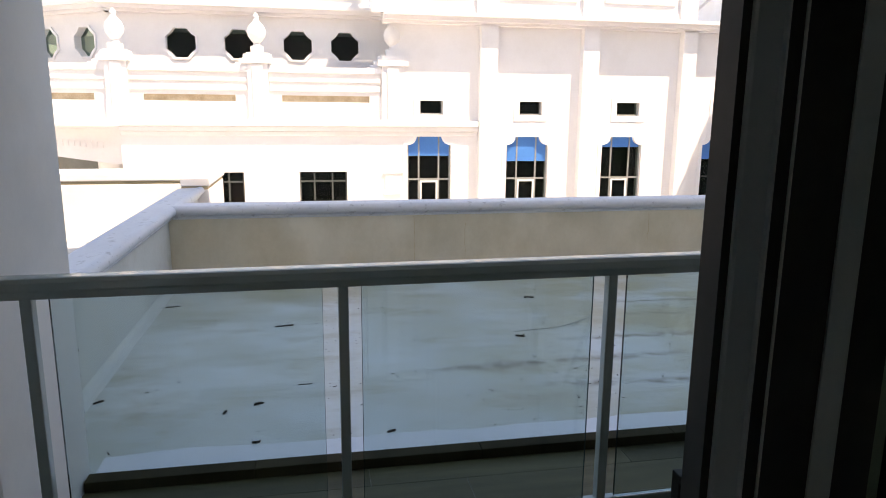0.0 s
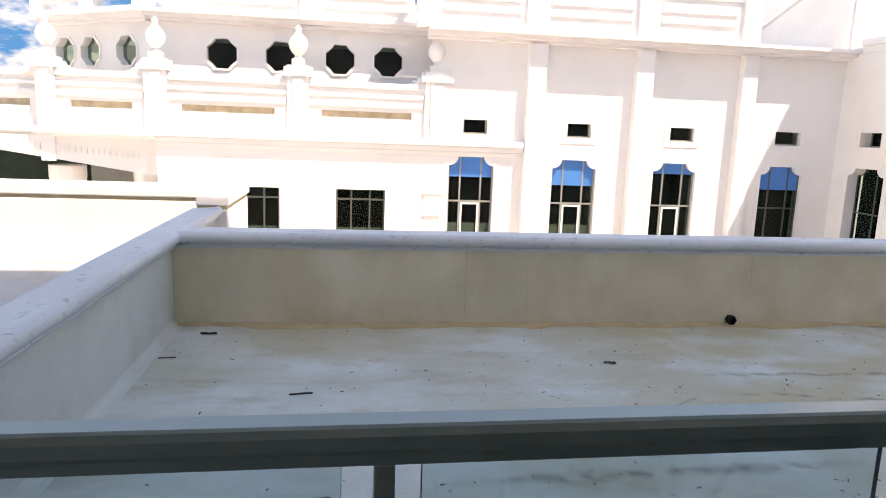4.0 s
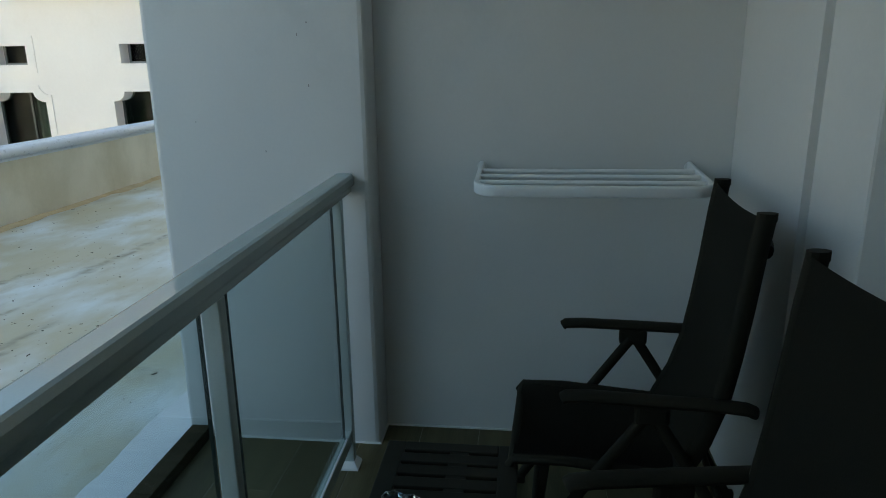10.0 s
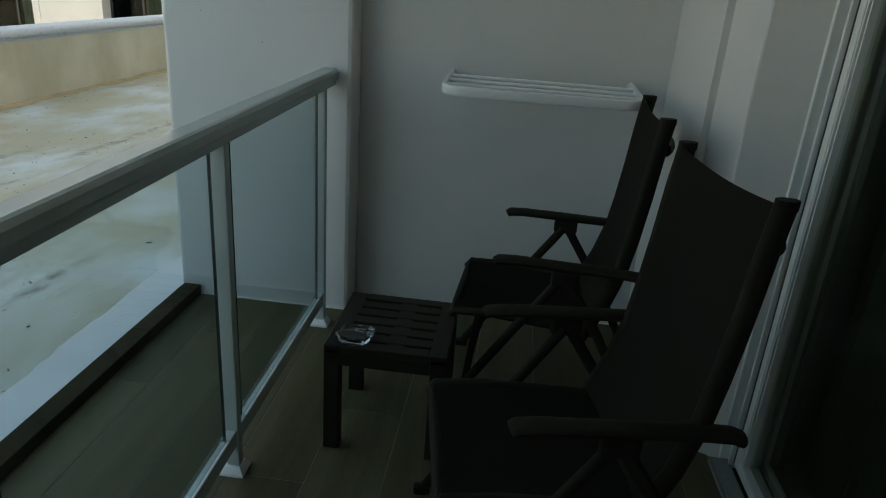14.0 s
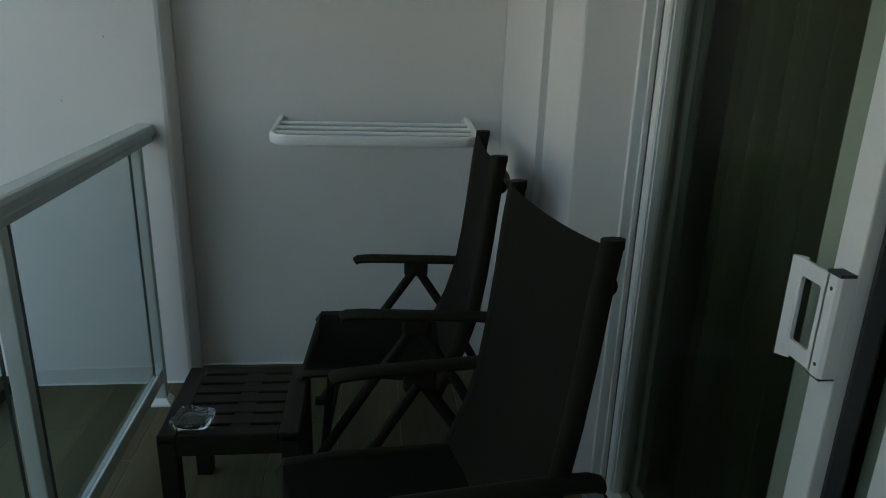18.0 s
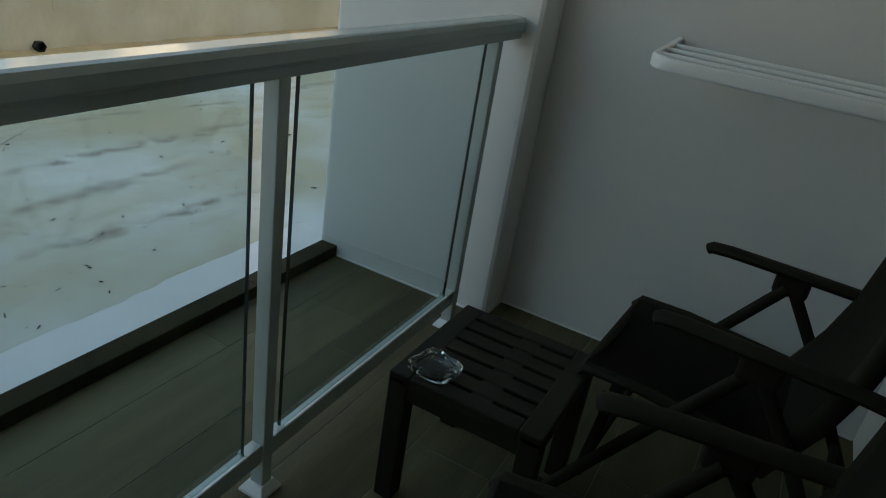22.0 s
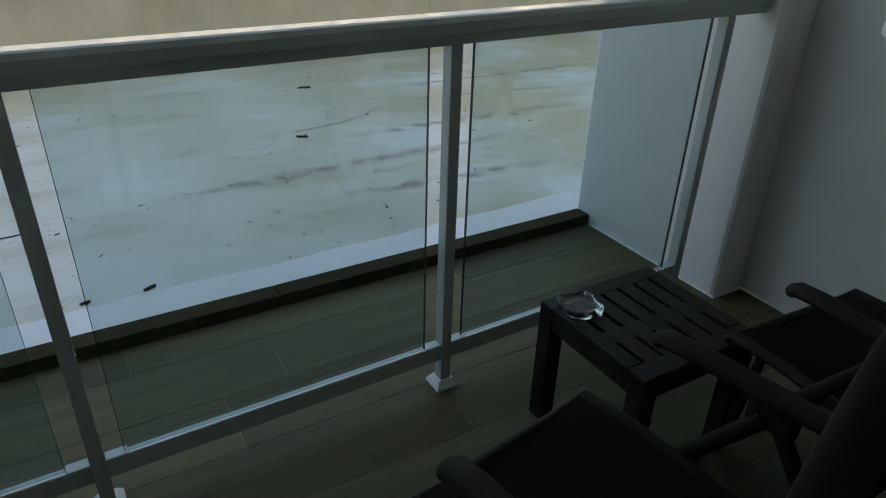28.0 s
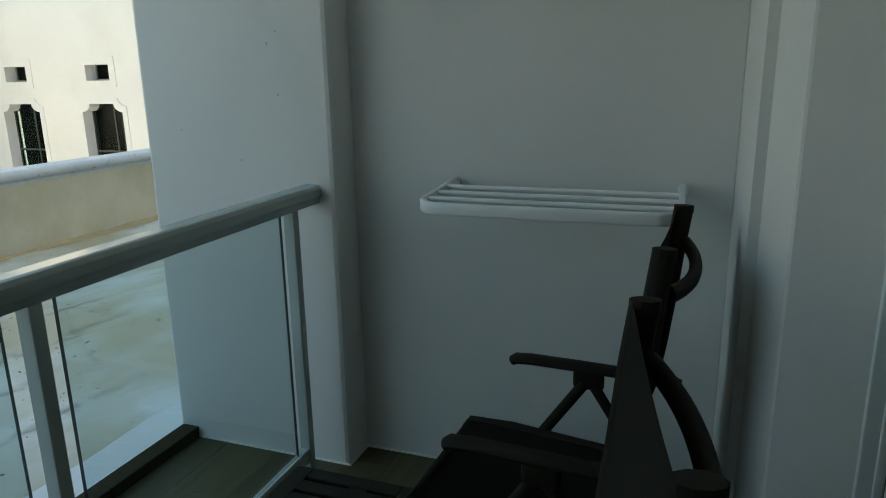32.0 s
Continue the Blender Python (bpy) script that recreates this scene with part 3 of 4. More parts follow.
# ---------------------------------------------------------------- balustrade
POSTS = (-0.935, 0.001, 0.943, 1.928)
rail = empty("glass_balustrade", "pale grey metal balustrade with glass panels", "balustrade")
hand = [(-0.021, 1.043), (-0.023, 1.05), (-0.023, 1.072), (-0.016, 1.083), (-0.008, 1.086), (0.036, 1.086), (0.046, 1.082), (0.052, 1.072), (0.052, 1.043)]
part("handrail", profile(hand, "x", -1.062, 2.088), RAIL, rail, "wide rounded pale grey handrail")
part("top_channel", boxes((-1.062, 2.088, -0.012, 0.034, 1.019, 1.043), bevel=0.002), RAIL, rail)
for x in POSTS:
    post = part("post", box(x - 0.0165, x + 0.0165, -0.014, 0.025, 0.0, 1.020, 0.002, 1), RAIL, rail)
    foot = bmesh.new()
    for z, s in ((0.0, 0.037), (0.008, 0.036), (0.028, 0.023)):
        for sx, sy in ((-1, -1), (1, -1), (1, 1), (-1, 1)):
            foot.verts.new((x + sx * s, 0.006 + sy * s, z))
    foot.verts.ensure_lookup_table()
    for k in range(2):
        for i in range(4):
            a, b = k * 4 + i, k * 4 + (i + 1) % 4
            foot.faces.new((foot.verts[a], foot.verts[b], foot.verts[b + 4], foot.verts[a + 4]))
    foot.faces.new(foot.verts[8:12])
    part("base_cover", foot, FRAME, post, "sloped square base cover")
for a, b in zip(POSTS, POSTS[1:]):
    part("bottom_rail", boxes((a + 0.0165, b - 0.0165, -0.009, 0.020, 0.100, 0.150), bevel=0.003), RAIL, rail, "pale grey channel under the glass")
    # thin white strip along the channel's front top edge
    part("glazing_bead", boxes((a + 0.067, b - 0.067, -0.0085, -0.0015, 0.1505, 0.1545), bevel=0.001), RACKM, rail, "thin white strip on the bottom rail")
    for x in (a + 0.0165, b - 0.0665):
        part("bracket", box(x, x + 0.05, -0.0105, 0.0215, 0.132, 0.1565, 0.002, 1), RAIL, rail)
    pane = part("glass_panel", box(a + 0.061, b - 0.0672, 0.002, 0.010, 0.151, 1.03), PANEL, rail, "pale blue clear glass panel")
    pane.visible_shadow = False
    for x, w, edge in ((a + 0.0590, 0.0015, GLASSEDGE), (b - 0.0672, 0.0009, GLASSRIM)):
        part("glass_edge", box(x, x + w, 0.0015, 0.0105, 0.151, 1.03), edge, pane, "polished glass edge")


rail.rotation_euler = (0, 0, radians(0.77))


# ---------------------------------------------------------------- sliding door
door = tagged(new("door_1"), label="sliding glass door in pale grey aluminium frames, half open", kind="structure")
part("door_frame", boxes((1.286, 1.304, -1.70, -1.524, 0.0, 2.16), (1.262, 1.286, -1.70, -1.552, 0.0, 2.16), (1.2525, 1.262, -1.70, -1.543, 0.0, 2.16),
                         (-0.78, -0.70, -1.70, -1.53, 0.0, 2.16), (-0.70, 1.2525, -1.70, -1.53, 2.10, 2.16), bevel=0.002), FRAME, door, "pale grey aluminium door frame")
part("gasket", boxes((1.2425, 1.2525, -1.62, -1.558, 0.03, 2.10), (1.2675, 1.2725, -1.5515, -1.5505, 0.03, 2.10)), TRACK, door, "black rubber gasket")
sill = part("door_sill", boxes((-0.70, 1.286, -1.553, -1.500, -0.002, 0.020), (-0.70, 1.286, -1.500, -1.488, -0.002, 0.012), bevel=0.003), WINFRAME, door, "grooved aluminium threshold")
part("track", boxes((-0.70, 1.26, -1.70, -1.558, -0.002, 0.010), (-0.70, 1.26, -1.63, -1.622, 0.010, 0.028), bevel=0.002), TRACK, sill, "dark sliding track")


def leaf(x0, x1, y0, y1, stile, hinge, bead=0.05):
    ob = part("door_leaf", boxes((x0, x0 + stile, y0, y1, 0.03, 2.10), (x1 - hinge, x1, y0, y1, 0.03, 2.10),
                                 (x0 + stile, x1 - hinge, y0, y1, 0.03, 0.065), (x0 + stile, x1 - hinge, y0, y1, 2.10 - stile, 2.10), bevel=0.004), FRAME, door)
    mid = (y0 + y1) / 2
    part("bead", boxes((x0 + stile, x0 + stile + bead, mid - 0.016, mid - 0.006, 0.066, 2.05), (x1 - hinge - 0.006, x1 - hinge, mid - 0.016, mid - 0.006, 0.066, 2.05)), FRAME, ob, "grey glazing bead behind the glass")
    pane = part("pane", box(x0 + stile + 0.01, x1 - hinge - 0.003, mid - 0.004, mid + 0.004, 0.07, 2.06), DOORGLASS, ob, "dark tinted door glass")
    pane.visible_shadow = False
    return ob


outer = leaf(0.358, 1.2415, -1.615, -1.556, 0.060, 0.036, 0.09)
part("lip", boxes((1.199, 1.205, -1.60, -1.559, 0.066, 2.05), (1.184, 1.191, -1.60, -1.562, 0.066, 2.05), bevel=0.001), FRAME, outer)
inner = leaf(0.255, 1.240, -1.675, -1.638, 0.07, 0.02)
for x0, x1, mat in ((0.284, 0.2975, TRACK), (0.2995, 0.350, TRACK), (0.376, 0.416, TRACK)):
    part("seal_strip", box(x0, x1, -1.679, -1.6755, 0.032, 2.098), mat, inner, "black rubber seal strip")
for x in (0.282, 0.298, 0.3505):
    part("lip", box(x, x + 0.0016, -1.681, -1.6755, 0.032, 2.098), FRAME, inner)
part("inner_flange", box(0.3522, 0.3755, -1.680, -1.6755, 0.032, 2.098), FRAME, inner)
part("edge_seal", boxes((0.350, 0.358, -1.612, -1.582, 0.03, 2.10), (0.247, 0.255, -1.672, -1.642, 0.03, 2.10)), TRACK, door, "black edge seal")
def round_rect(u0, u1, v0, v1, r, steps=4):
    pts = []
    for cu, cv, a0 in ((u1 - r, v0 + r, -90), (u1 - r, v1 - r, 0), (u0 + r, v1 - r, 90), (u0 + r, v0 + r, 180)):
        pts += [(cu + r * math.cos(radians(a0 + 90 * k / steps)), cv + r * math.sin(radians(a0 + 90 * k / steps))) for k in range(steps + 1)]
    return pts


HZ = 0.932
grip = pierced(rect(0.384, 0.463, HZ + 0.006, HZ + 0.180), [round_rect(0.398, 0.450, HZ + 0.034, HZ + 0.152, 0.006)], lambda u, v, w: (u, -1.5340 + w, v), 0.006)
profile([(0.451, -1.5340), (0.456, -1.5400), (0.469, -1.5340), (0.474, -1.5240), (0.471, -1.5190), (0.459, -1.5270)], "z", HZ - 0.004, HZ + 0.182, grip)
profile([(0.3585, -1.5580), (0.3585, -1.5340), (0.364, -1.5280), (0.388, -1.5280), (0.393, -1.5340), (0.395, -1.5580)], "z", HZ + 0.003, HZ + 0.180, grip)
part("door_handle", grip, RACKM, outer, "white plastic pull handle")
part("handle_cap", box(0.3595, 0.393, -1.5570, -1.5295, HZ + 0.180, HZ + 0.185), TRACK, outer, "black handle end cap")
part("handle_cap", box(0.3595, 0.393, -1.5570, -1.5295, HZ - 0.001, HZ + 0.003), TRACK, outer, "black handle end cap")
for z in (HZ + 0.024, HZ + 0.158):
    part("screw", spin([(0.0035, 0), (0.0035, 0.002)], (0, 0, 0), 10), TRACK, outer, "small dark screw head").matrix_basis = pose(0.374, -1.5275, z, 90, 0, 0)

curtain = bmesh.new()
for i in range(161):
    x = 0.40 + 1.3 * i / 160
    y = -1.79 + 0.03 * math.sin(i * 0.62) + 0.012 * math.sin(i * 0.23)
    curtain.verts.new((x, y, 0.02)), curtain.verts.new((x, y, 2.3))
curtain.verts.ensure_lookup_table()
for i in range(160):
    a = 2 * i
    curtain.faces.new((curtain.verts[a], curtain.verts[a + 2], curtain.verts[a + 3], curtain.verts[a + 1]))
bmesh.ops.solidify(curtain, geom=list(curtain.faces), thickness=0.002)
tagged(link("curtain", curtain, CURTAIN, True), label="grey-green curtain hanging behind the glass door", category="curtain")


# ---------------------------------------------------------------- furniture
def recliner(name, m, label):
    """A folding high-back armchair, its back's top over the origin, facing +y."""
    ob = empty(name, label, "chair", "balcony chairs")
    back = [(0.0, 1.108), (0.012, 1.015), (0.026, 0.87), (0.042, 0.735), (0.06, 0.62), (0.095, 0.50), (0.14, 0.40), (0.165, 0.34)]
    for s in (-1, 1):
        part("back_post", tube([(s * 0.240, y, z) for y, z in back], 0.016, 1.5, 10, side=(0, 1, 0)), CHAIR, ob, smooth=True)
        part("post_cap", tube([(s * 0.240, 0.0, 1.096), (s * 0.240, 0.0, 1.112), (s * 0.240, 0.0, 1.115)], 0.0163, 1.5, 10, side=(0, 1, 0)), CHAIR, ob)
        part("armrest", tube([(s * 0.260, 0.458, 0.610), (s * 0.260, 0.450, 0.617), (s * 0.260, 0.40, 0.621), (s * 0.262, 0.25, 0.620), (s * 0.262, 0.05, 0.618), (s * 0.262, 0.0, 0.614), (s * 0.262, -0.02, 0.606)],
                             0.0155, 1.7, 12), CHAIR, ob, smooth=True)
        part("arm_pivot", box(s * 0.262 - 0.014, s * 0.262 + 0.014, 0.185, 0.275, 0.552, 0.61, 0.012), CHAIR, ob)
        part("front_leg", tube([(s * 0.252, 0.238, 0.575), (s * 0.252, 0.37, 0.38), (s * 0.252, 0.60, 0.012)], 0.011, 1.5, 10, side=(0, 1, 0)), CHAIR, ob, smooth=True)
        part("rear_leg", tube([(s * 0.264, 0.222, 0.575), (s * 0.264, 0.10, 0.39), (s * 0.264, -0.115, 0.012)], 0.011, 1.5, 10, side=(0, 1, 0)), CHAIR, ob, smooth=True)
        part("seat_rail", tube([(s * 0.230, 0.60, 0.375), (s * 0.230, 0.585, 0.40), (s * 0.230, 0.45, 0.405), (s * 0.230, 0.15, 0.385), (s * 0.230, 0.10, 0.38)], 0.014, 1.2, 10), CHAIR, ob, smooth=True)
        part("seat_strut", tube([(s * 0.230, 0.50, 0.39), (s * 0.238, 0.53, 0.10)], 0.010, 1.3, 8, side=(0, 1, 0)), CHAIR, ob, smooth=True)
        part("rubber_foot", box(s * 0.252 - 0.014, s * 0.252 + 0.014, 0.575, 0.625, 0.0, 0.03, 0.006), CHAIR, ob)
        part("rubber_foot", box(s * 0.264 - 0.014, s * 0.264 + 0.014, -0.14, -0.09, 0.0, 0.03, 0.006), CHAIR, ob)
    part("front_bar", tube([(-0.244, 0.53, 0.12), (0.244, 0.53, 0.12)], 0.011, 1.0, 10), CHAIR, ob, smooth=True)
    part("rear_bar", tube([(-0.26, -0.02, 0.18), (0.26, -0.02, 0.18)], 0.011, 1.0, 10), CHAIR, ob, smooth=True)
    part("seat_front_bar", tube([(-0.23, 0.59, 0.385), (0.23, 0.59, 0.385)], 0.014, 1.0, 10), CHAIR, ob, smooth=True)

    def sheet(path, half, dip, drop, edge):
        bm = bmesh.new()
        n, rows = 12, []
        for j, (y, z, ny, nz) in enumerate(path):
            row = []
            for i in range(n + 1):
                u = 2 * i / n - 1
                k = 1 - u * u
                e = drop * k if j == edge else 0.0
                row.append(bm.verts.new((u * half, y + ny * dip * k, z + nz * dip * k - e)))
            rows.append(row)
        for r, s in zip(rows, rows[1:]):
            for i in range(n):
                bm.faces.new((r[i], r[i + 1], s[i + 1], s[i]))
        bmesh.ops.solidify(bm, geom=list(bm.faces), thickness=0.006)
        return bm
    bow = [(0.228 * u, -0.012 - 0.036 * (1 - abs(u) ** 2.2), 1.018 - 0.010 * (1 - u * u)) for u in [k / 10 - 1 for k in range(21)]]
    part("top_bar", tube(bow, 0.0145, 1.3, 12, side=(0, 0, 1)), CHAIR, ob, "curved dark top bar", True)
    part("backrest", sheet([(y + 0.017, z - 0.003, -sag, 0.12) for (y, z), sag in zip(back[:-1], (0.0, 0.2, 0.6, 1.0, 1.2, 1.2, 1.0))], 0.234, 0.010, 0.014, 0), SLING, ob, "black mesh sling", True)
    part("seat", sheet([(0.602, 0.345, 0, 0), (0.605, 0.385, 0, -0.3), (0.59, 0.408, 0, -0.6), (0.52, 0.412, 0, -1), (0.35, 0.405, 0, -1), (0.22, 0.398, 0, -1), (0.14, 0.39, 0, -0.6)], 0.230, 0.03, 0.0, 99), SLING, ob, "black mesh sling", True)
    ob.matrix_basis = m
    return ob


far_chair = recliner("folding_chair", pose(1.60, -1.182, 0, 0, 0, -3.2), "dark folding high-back chair beside the partition wall")
near_chair = copy_thing(far_chair, pose(0.795, -1.192, 0, 0, 0, 9.0))
tagged(near_chair, label="dark folding high-back chair in front of the glass door")

# side table with slots
TX0, TX1, TY0, TY1, TZ = 1.10, 1.495, -0.595, -0.212, 0.382
table = empty("side_table", "low black slatted side table by the balustrade", "table", at=(0, 0, 0))
for x in (TX0, TX1 - 0.05):
    for y in (TY0, TY1 - 0.05):
        part("leg", box(x, x + 0.05, y, y + 0.05, 0.0, TZ - 0.012, 0.004), TABLE, table)
part("top_frame", boxes((TX0, TX1, TY0, TY0 + 0.055, TZ - 0.03, TZ), (TX0, TX1, TY1 - 0.055, TY1, TZ - 0.03, TZ),
                        (TX0, TX0 + 0.045, TY0 + 0.055, TY1 - 0.055, TZ - 0.03, TZ), (TX1 - 0.045, TX1, TY0 + 0.055, TY1 - 0.055, TZ - 0.03, TZ), bevel=0.004), TABLE, table)
inside = TX1 - TX0 - 0.09
for k in range(5):
    w = (inside - 6 * 0.013) / 5
    x = TX0 + 0.045 + 0.013 + k * (w + 0.013)
    part("slat", box(x, x + w, TY0 + 0.05, TY1 - 0.05, TZ - 0.022, TZ - 0.001, 0.003), TABLE, table)
part("cross_bar", box(TX0 + 0.04, TX1 - 0.04, -0.455, -0.40, TZ - 0.03, TZ - 0.003, 0.003), TABLE, table)
part("apron", boxes((TX0 + 0.05, TX1 - 0.05, TY0 + 0.006, TY0 + 0.022, TZ - 0.07, TZ - 0.02), (TX0 + 0.05, TX1 - 0.05, TY1 - 0.022, TY1 - 0.006, TZ - 0.07, TZ - 0.02),
                    (TX0 + 0.006, TX0 + 0.022, TY0 + 0.05, TY1 - 0.05, TZ - 0.07, TZ - 0.02), (TX1 - 0.022, TX1 - 0.006, TY0 + 0.05, TY1 - 0.05, TZ - 0.07, TZ - 0.02)), TABLE, table)

# glass ashtray: a thick square dish with notches
ash = bmesh.new()
rings = []
for half, z in ((0.042, 0.0), (0.050, 0.006), (0.052, 0.026), (0.047, 0.028), (0.036, 0.024), (0.030, 0.009)):
    rings.append([ash.verts.new((half * c * (1 - 0.12 * (k % 4 == 2 and abs(c) > 0.9 and abs(s) > 0.9)), half * s, z - (0.005 if k in (0, 4, 8, 12) and z > 0.02 else 0)))
                  for k, (c, s) in enumerate(((1, 0), (1, .5), (.93, .93), (.5, 1), (0, 1), (-.5, 1), (-.93, .93), (-1, .5), (-1, 0), (-1, -.5), (-.93, -.93), (-.5, -1), (0, -1), (.5, -1), (.93, -.93), (1, -.5)))])
for r, s in zip(rings, rings[1:]):
    for k in range(16):
        ash.faces.new((r[k], r[(k + 1) % 16], s[(k + 1) % 16], s[k]))
ash.faces.new(rings[0][::-1])
ash.faces.new(rings[-1])
ashtray = tagged(link("ashtray", ash, ASHGLASS), label="square clear glass ashtray on the side table", category="ashtray")
ashtray.matrix_basis = pose(1.158, -0.298, TZ, 0, 0, -12)

# wall drying rack
rack = empty("drying_rack", "white tubular drying rack fixed to the partition wall", "drying rack")
RY0, RY1, RX, RZ = -1.187, -0.445, 1.862, 1.084
loop = [(2.24, RY1, RZ)]
loop += [(RX + 0.07 - 0.07 * math.sin(a), RY1 - 0.07 + 0.07 * math.cos(a), RZ) for a in [math.pi / 2 * k / 6 for k in range(7)]]
loop += [(RX + 0.07 - 0.07 * math.cos(a), RY0 + 0.07 - 0.07 * math.sin(a), RZ) for a in [math.pi / 2 * k / 6 for k in range(7)]]
loop += [(2.24, RY0, RZ)]
part("frame", tube([(x, y, z - 0.016 + 0.06 * (x - RX)) for x, y, z in loop], 0.0095, 2.0, 16, side=(0, 0, 1), power=0.5), RACKM, rack, "flat white front band", smooth=True)
for x in (1.945, 2.032, 2.119):
    part("bar", tube([(x, RY0, RZ - 0.008 + 0.06 * (x - RX)), (x, RY1, RZ - 0.008 + 0.06 * (x - RX))], 0.0085, 1.0, 12), RACKM, rack, smooth=True)
for y in (RY0, RY1):
    part("wall_mount", tube([(2.2395, y, RZ + 0.007), (2.228, y, RZ + 0.007)], 0.017, 1.0, 14), RACKM, rack, smooth=True)


# ---------------------------------------------------------------- building across the court
FAR_Y, OCT_Y, WING_X = 24.0, 25.2, 18.92
far = empty("white_building", "white rendered building with notched windows and balustrades", "building")


def on_far(u, v, w):
    return (u, FAR_Y + w, v)


def on_oct(u, v, w):
    return (u, OCT_Y + w, v)


def on_wing(u, v, w):
    return (WING_X + w, u, v)


TURN, TURN_FRONT, TURN_FAR = radians(35), radians(6), radians(25)
def on_side(u, v, w):
    return (-7.0 - u * math.cos(TURN) + w * math.sin(TURN), OCT_Y + u * math.sin(TURN) + w * math.cos(TURN), v)


def on_side_front(u, v, w):
    return (-6.66 - u * math.cos(TURN_FRONT) + w * math.sin(TURN_FRONT), FAR_Y + u * math.sin(TURN_FRONT) + w * math.cos(TURN_FRONT), v)


def on_side_far(u, v, w):
    x, y, z = on_side_front(3.68, v, 0)
    return (x - u * math.cos(TURN_FAR) + w * math.sin(TURN_FAR), y + u * math.sin(TURN_FAR) + w * math.cos(TURN_FAR), v)


def slab(place, u0, u1, v0, v1, w0, w1, bm=None):
    """A block in a facade's own directions: along, up and back from its face."""
    bm = bm or bmesh.new()
    vs = [bm.verts.new(place(u, v, w)) for u in (u0, u1) for v in (v0, v1) for w in (w0, w1)]
    for f in ((0, 1, 3, 2), (4, 6, 7, 5), (0, 4, 5, 1), (2, 3, 7, 6), (0, 2, 6, 4), (1, 5, 7, 3)):
        bm.faces.new([vs[i] for i in f])
    return bm


def window(place, outline, u0, u1, v0, v1, ups, acrosses, blind, depth=0.15, trim=None, frame_paint=None, casement=None, panel=None):
    win = part("window", ring(trim, outline, place, -0.03) if trim else slab(place, u0, u1, v0 - 0.08, v0 - 0.001, -0.02, 0.3), FACADE, far)
    f = bmesh.new()
    for u in (u0 + 0.03, u1 - 0.03, *ups):
        slab(place, u - 0.03, u + 0.03, v0, v1, depth - 0.03, depth + 0.03, f)
    for v in (v0 + 0.03, *acrosses):
        slab(place, u0, u1, v - 0.03, v + 0.03, depth - 0.034, depth + 0.026, f)
    part("window_frame", f, frame_paint or WINFRAME, win, "grey window frame")
    if casement:
        a, b, top = casement
        g = slab(place, a, a + 0.07, v0, top, depth - 0.05, depth - 0.036)
        slab(place, b - 0.07, b, v0, top, depth - 0.05, depth - 0.036, g)
        slab(place, a + 0.07, b - 0.07, top - 0.07, top, depth - 0.05, depth - 0.036, g)
        part("casement", g, FRAME, win, "pale inner door frame")
    # panel: top of a pale sheet that paints the reflection in the glass
    if panel:
        part("lower_panel", slab(place, u0 + 0.02, u1 - 0.02, v0, panel, depth + 0.02, depth + 0.028), REFLECTPALE, win, "pale sheet for the reflection in the lower glass")
    pane = part("pane", slab(place, u0, u1, v0, v1, depth - 0.004, depth + 0.004), FARGLASS, win, "dark window glass")
    pane.visible_shadow = False
    if blind:
        part("blind", slab(place, u0 + 0.02, u1 - 0.02, blind, v1, depth - 0.016, depth - 0.008), BLIND, win, "blue window blind")
    return win


BOTTOM = -2.9
tall = [(3.52, 5.22, -0.13), (7.44, 9.16, -0.35), (11.43, 13.15, 0.2), (15.87, 17.6, -0.3)]
small = [(4.0, 4.9), (7.93, 8.85), (11.98, 12.95), (16.3, 17.35)]
square = [(-4.29, -2.55), (-0.55, 1.22)]
holes = [notched(a, b, BOTTOM, 0.61, 0.29, 0.36) for a, b, _ in tall] + [rect(a, b, 1.44, 1.96) for a, b in small] + [rect(a, b, -2.6, -0.70) for a, b in square]
part("wall", pierced([(-6.7, -7), (WING_X, -7), (WING_X, 4.85), (2.9, 4.85), (2.9, 1.25), (-6.7, 1.25)], holes, on_far, 0.45), FACADE, far)
for a, b, drop in tall:
    m = (a + b) / 2
    window(on_far, notched(a, b, BOTTOM, 0.61, 0.29, 0.36), a, b, BOTTOM, 0.61, (m - 0.39, m + 0.39), (-1.03,), drop,
           trim=notched(a, b, BOTTOM, 0.61, 0.29, 0.36, 0.16), frame_paint=DARKFRAME if a > 15 else None,
           casement=(m - 0.35, m + 0.35, -1.08) if a < 15 else None, panel=-1.85 if a < 10 else None)
for a, b in small:
    window(on_far, rect(a, b, 1.44, 1.96), a, b, 1.44, 1.96, (), (), None, trim=rect(a - 0.22, b + 0.22, 1.22, 2.16))
for a, b in square:
    window(on_far, rect(a, b, -2.6, -0.70), a, b, -2.6, -0.70, (a + 0.55, b - 0.55), (-1.06,), None, depth=0.12, frame_paint=DARKFRAME, panel=-2.1)
part("sill_bracket", boxes((2.58, 3.35, FAR_Y - 0.10, FAR_Y - 0.002, -0.80, -0.70), (2.66, 3.27, FAR_Y - 0.05, FAR_Y - 0.002, -1.4, -0.80), (2.6, 3.3, FAR_Y - 0.08, FAR_Y - 0.002, -1.6, -1.4), bevel=0.02), FACADE, far, "small moulded white bracket")
# flat dark sheet in place of the rooms, their shade in its colour
part("room_backing", slab(on_far, -6.6, WING_X, -7, 2.4, 1.2, 1.3), DARK, far, "dark sheet for the unlit rooms behind the windows")
for a, b in ((6.27, 6.92), (10.34, 10.99), (14.52, 15.1)):
    part("pilaster", box(a, b, FAR_Y - 0.36, FAR_Y - 0.002, -7, 4.75), FACADE, far)


